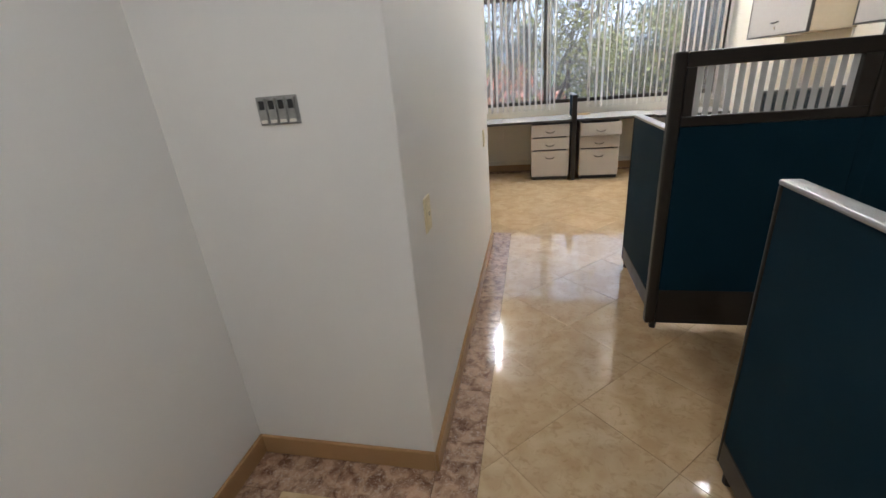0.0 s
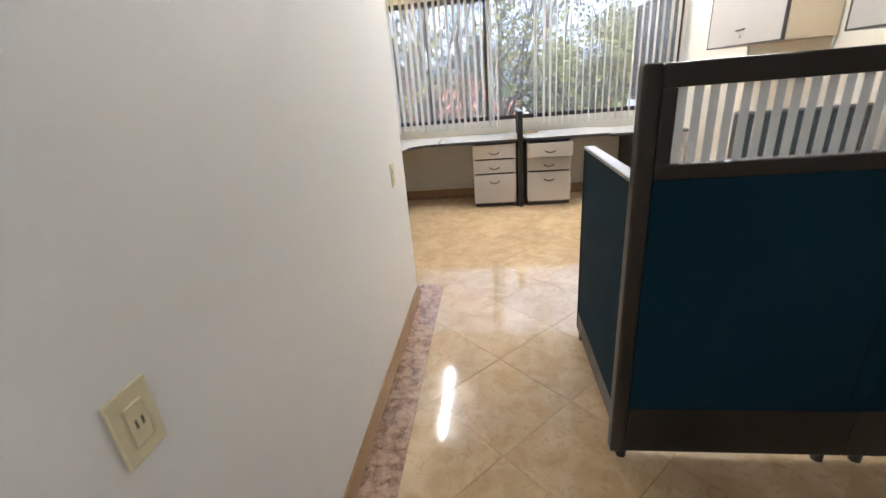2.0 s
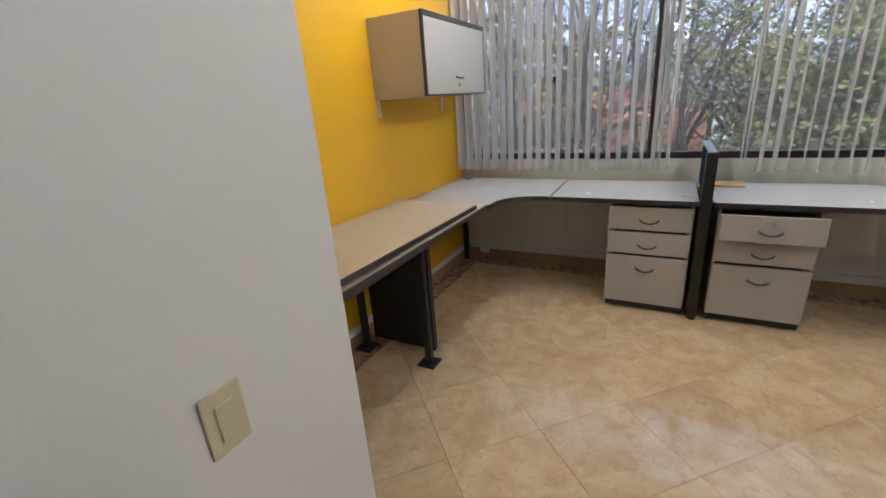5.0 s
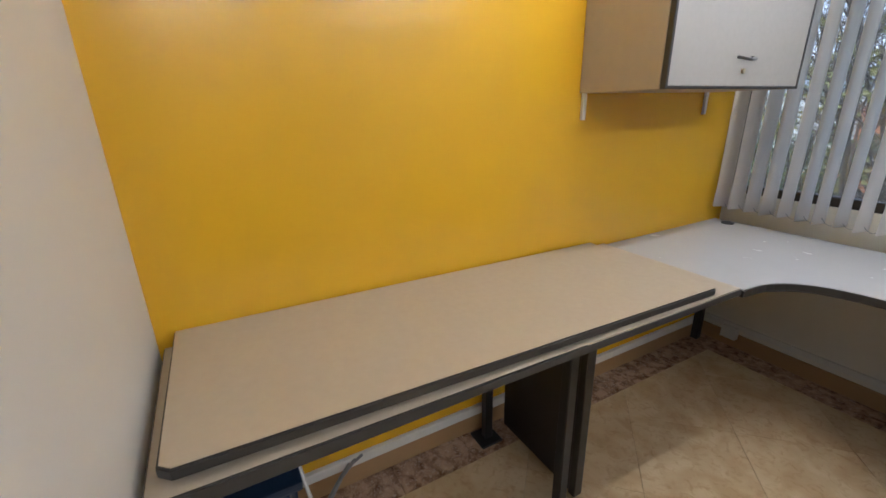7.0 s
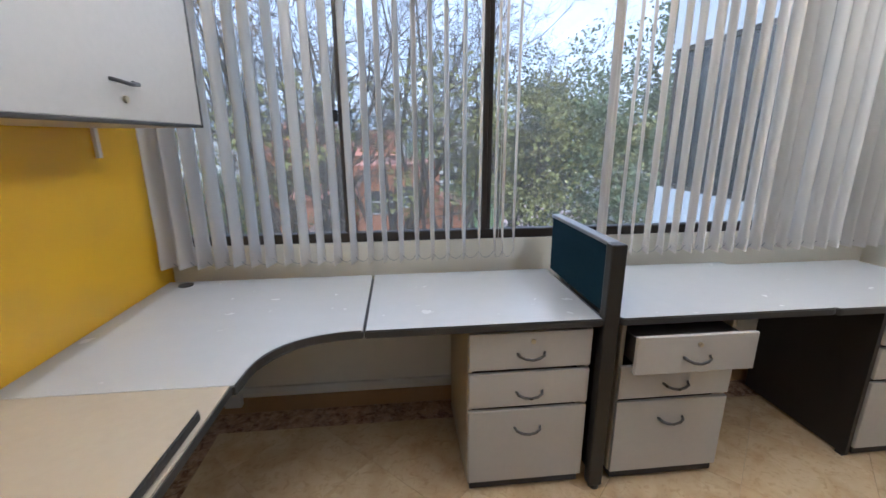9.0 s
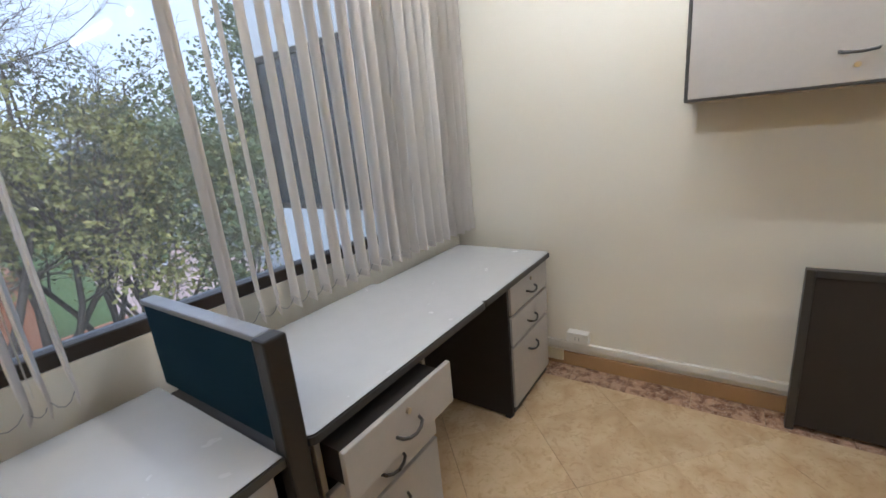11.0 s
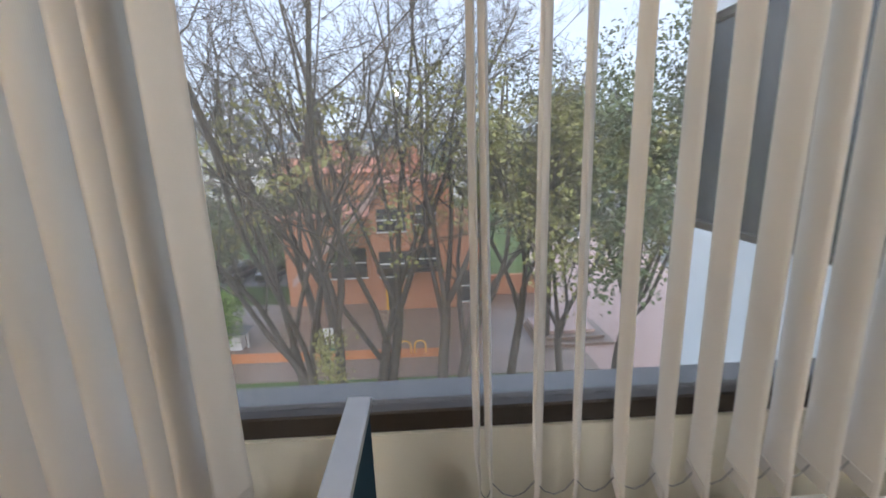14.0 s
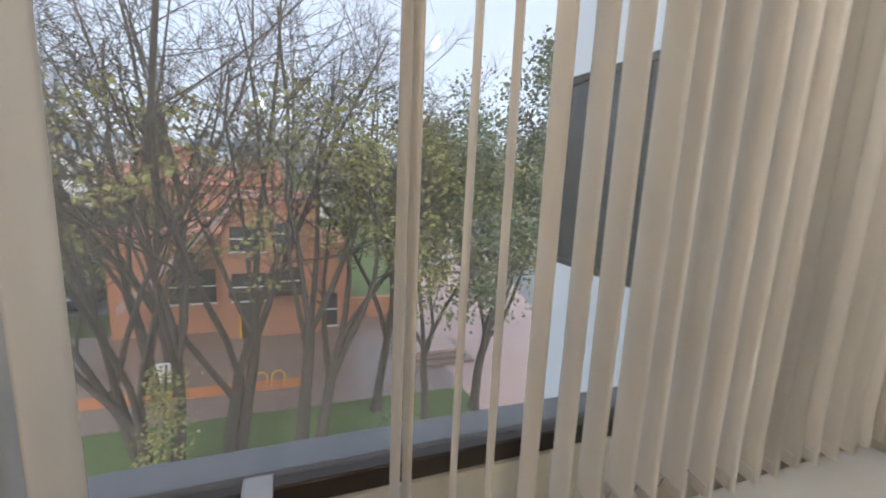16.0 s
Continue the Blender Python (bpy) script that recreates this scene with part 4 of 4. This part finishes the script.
def ivy(x, y, label, seed, height, wide):
    """A climber's leaves clustered round a trunk."""
    rnd = random.Random(seed)
    t = thing("climbing_plant", (x, y, G), label, "climbing plant")
    tips = [(Vector((rnd.gauss(0, wide) + 0.1 * h, rnd.gauss(0, wide), h)), Vector((0, 0, 1))) for h in [height * k / 90 for k in range(90)]]
    v, f = leaves_mesh(tips, seed, 14, 0.16, 0.13, hang=0.1)
    raw("leaves", v, f, LEAF, t)
    stem = [(0.1 * h, 0.02 * math.sin(h * 2), h) for h in [height * k / 8 for k in range(9)]]
    part("stem", tube(stem, 0.03, 6), BARK, t)


ivy(-1.75, 11.7, "olive green climber wrapped round a trunk", 5, 4.6, 0.2)
ivy(2.4, 11.6, "sparse climber on a forked trunk", 6, 0.9, 0.1)


def shrub(x, y, label, seed, r, h, leaf):
    rnd = random.Random(seed)
    t = thing("shrub", (x, y, G), label, "shrub", "shrubs on the lawn")
    tips = []
    for k in range(70):
        a, q = rnd.uniform(0, 6.28), math.sqrt(rnd.random())
        tips.append((Vector((r * q * math.cos(a), r * q * math.sin(a), h * rnd.uniform(0.1, 1) * (1 - 0.5 * q))), Vector((0, 0, 1))))
    v, f = leaves_mesh(tips, seed, 16, 0.14, 0.1)
    raw("leaves", v, f, leaf, t)
    for k in range(7):
        p = tips[k * 9][0]
        part("stem", tube([(0, 0, 0), (p.x * 0.4, p.y * 0.4, p.z * 0.6), tuple(p)], [0.02, 0.014, 0.006], 5), BARK, t)


shrub(-5.6, 12.6, "brownish low shrub on the lawn", 11, 1.0, 1.6, LEAF)
shrub(-4.3, 11.5, "small dark round shrub on the lawn", 12, 0.5, 0.7, LEAF2)
shrub(0.3, 12.0, "low yellow-green shrub by a trunk", 13, 0.4, 0.4, LEAF3)
shrub(5.2, 12.4, "leafy green shrub under the trees", 14, 0.9, 2.4, LEAF2)
shrub(-12, 22.5, "clipped hedge edging the lawn", 15, 1.6, 1.2, LEAF2)

# bicycle hoops, kiosk, street furniture
for x in (0.55, 1.3):
    h = thing("bicycle_hoop", (x, 18.75, G + 0.045), "yellow painted steel bicycle hoop", "bike rack", "bicycle hoops")
    part("bar", tube([(-0.28, 0, 0), (-0.28, 0, 0.4)] + [(-0.28 * math.cos(a), 0, 0.4 + 0.28 * math.sin(a)) for a in [math.pi * k / 8 for k in range(1, 8)]] + [(0.28, 0, 0.4), (0.28, 0, 0)], 0.04, 6), YELLOWPAINT, h, smooth=True)
kiosk = thing("white_kiosk", (-8.6, 20.4, G + 0.03), "small white kiosk with a grey roof", "kiosk")
part("body", block(-0.45, 0.45, -0.3, 0.3, 0.0, 0.8, 0.02), CONC, kiosk)
bm = prism([(-0.9, -0.6), (0.9, -0.6), (0.9, 0.6), (-0.9, 0.6)], 1.0, 1.25)
for q in bm.verts:
    if q.co.z > 1.1:
        q.co.x *= 0.4
        q.co.y *= 0.4
part("roof", bm, ROAD, kiosk)
for sx in (-0.7, 0.7):
    part("post", block(sx - 0.04, sx + 0.04, -0.04, 0.04, 0, 1.0), CONC, kiosk)
sign = thing("notice_box", (-3.2, 19.6, G + 0.03), "white and green notice box on the forecourt", "sign box")
part("panel", block(-0.5, 0.5, -0.1, 0.1, 0.35, 1.2, 0.02), CONC, sign)
part("base", block(-0.5, 0.5, -0.1, 0.1, 0.0, 0.35), material("green_paint", (0.02, 0.16, 0.14), 0.5, scale=6), sign)


def car(x, y, turn, paint, label):
    c = thing("parked_car", label=label, category="car", group="parked cars")
    c.matrix_basis = pose(x, y, G + 0.03, 0, 0, turn)
    bm = block(-2.1, 2.1, -0.85, 0.85, 0.28, 0.85, 0.12, 3)
    part("body", bm, paint, c, smooth=True)
    bm = bmesh.new()
    v = box(bm, -1.3, 1.2, -0.78, 0.78, 0.84, 1.42)
    for q in v[4:]:
        q.co.x *= 0.68
        q.co.y *= 0.82
    bmesh.ops.bevel(bm, geom=bm.edges[:], offset=0.07, segments=2, affect="EDGES")
    cabin = part("cabin", bm, DGLASS, c, smooth=True)
    part("roof", block(-0.82, 0.78, -0.6, 0.6, 1.405, 1.45, 0.02), paint, cabin)
    for wx in (-1.3, 1.3):
        for wy in (-0.78, 0.78):
            w = part("wheel", tube([(wx, wy - 0.1, 0.32), (wx, wy + 0.1, 0.32)], 0.32, 14), BLACK, c)
            part("rim", tube([(wx, wy - 0.106, 0.32), (wx, wy + 0.106, 0.32)], 0.18, 10), CAPGREY, w)
    for ly in (-0.6, 0.6):
        part("headlight", block(2.05, 2.11, ly - 0.15, ly + 0.15, 0.6, 0.72, 0.02), CONC, c)


CARWHITE = material("white_car_paint", (0.75, 0.76, 0.78), 0.25, scale=1, bump=0.0, coat=0.5)
CARBLUE = material("blue_grey_car_paint", (0.10, 0.14, 0.20), 0.25, scale=1, bump=0.0, coat=0.5)
CARRED = material("dark_car_paint", (0.04, 0.04, 0.045), 0.25, scale=1, bump=0.0, coat=0.5)
for x, y, a, m, lb in ((17.5, 43, 66, CARWHITE, "white car parked on the street"), (20.5, 50, 66, CARBLUE, "blue-grey car parked on the street"), (24, 52, 66, CARWHITE, "white car on the street"),
                       (27, 66, 66, CARRED, "dark car on the street"), (-14, 34, 85, CARRED, "dark car in the parking area"), (-17.2, 34.3, 85, CARBLUE, "blue-grey car in the parking area"),
                       (-11, 33.8, 85, CARRED, "black car in the parking area")):
    car(x, y, a, m, lb)
pole = thing("street_lamp", (19.0, 36.0, G), "grey street lamp post", "street lamp")
part("pole", tube([(0, 0, 0), (0, 0, 4), (0, 0, 8.0)], [0.09, 0.07, 0.05], 8), CAPGREY, pole, smooth=True)
part("arm", tube([(0, 0, 7.9), (-0.5, 0, 8.25), (-1.3, 0, 8.3)], 0.035, 6), CAPGREY, pole, smooth=True)
part("lamp_head", block(-1.7, -1.25, -0.12, 0.12, 8.24, 8.34, 0.03), CAPGREY, pole)

# ---- floor tiles, border strips ----
TILE = 0.42
FIELDS = ((1.105, 3.375, -3.9, -0.105), (1.105, 6.0, YS, -3.9), (0.155, 1.105, -2.455, -0.105), (0.42, 1.105, YS, -5.05))


def clipped(poly, rect):
    """The part of a convex outline inside an upright rectangle."""
    x0, x1, y0, y1 = rect
    for axis, lim, sign in ((0, x0, 1), (0, x1, -1), (1, y0, 1), (1, y1, -1)):
        out = []
        for i, b in enumerate(poly):
            a = poly[i - 1]
            da, db = sign * (a[axis] - lim), sign * (b[axis] - lim)
            if (da < 0) != (db < 0):
                t = da / (da - db)
                out.append((a[0] + (b[0] - a[0]) * t, a[1] + (b[1] - a[1]) * t))
            if db >= 0:
                out.append(b)
        poly = out
        if len(poly) < 3:
            return []
    return poly


def tile_mesh(polys, cx, cy):
    bm = bmesh.new()
    for poly in polys:
        lo, hi = [bm.verts.new((x - cx, y - cy, -0.012)) for x, y in poly], [bm.verts.new((x - cx, y - cy, 0.0)) for x, y in poly]
        bm.faces.new(hi)
        for i in range(len(poly)):
            k = (i + 1) % len(poly)
            bm.faces.new((lo[i], lo[k], hi[k], hi[i]))
    return bm


half = TILE / math.sqrt(2)
r = half - 0.0012
whole = None
for i in range(-8, 20):
    for j in range(-24, 12):
        if (i + j) % 2:
            continue
        cx, cy = 1.18 + half + half * i, -2.43 + half * j
        diamond = [(cx + r, cy), (cx, cy + r), (cx - r, cy), (cx, cy - r)]
        polys = [q for q in (clipped(diamond, f) for f in FIELDS) if q]
        if not polys:
            continue
        full = len(polys) == 1 and len(polys[0]) == 4 and all(min(abs(a[0] - b[0]) + abs(a[1] - b[1]) for b in diamond) < 1e-6 for a in polys[0])
        if full and whole:
            t = new("tile", whole)
            t.parent = floor
        else:
            t = part("tile", tile_mesh(polys, cx, cy), BEIGE_STONE, floor)
            if full:
                whole = t.data
        t.location = (cx, cy, random.uniform(-0.0004, 0.0004))


def border(x0, x1, y0, y1, along):
    """A strip of brown marble pieces."""
    n = max(1, round(((x1 - x0) if along == "x" else (y1 - y0)) / 0.3))
    for k in range(n):
        if along == "x":
            a0, a1, b0, b1 = x0 + (x1 - x0) * k / n, x0 + (x1 - x0) * (k + 1) / n, y0, y1
        else:
            a0, a1, b0, b1 = x0, x1, y0 + (y1 - y0) * k / n, y0 + (y1 - y0) * (k + 1) / n
        g = 0.0012
        part("border_tile", block(a0 + g, a1 - g, b0 + g, b1 - g, -0.012, 0.0), BROWN_STONE, floor)


border(XB, 1.105, -5.05, -2.455, "y")
border(0.25, XB, -5.05, YB0, "x")
border(0.25, 0.42, YS, -5.05, "y")
border(0.155, XB, YB1, -2.455, "x")
border(0.0, 0.155, YB1, -0.105, "y")
border(0.0, XR, -0.105, YW, "x")
border(3.375, XR, -3.9, -0.105, "y")
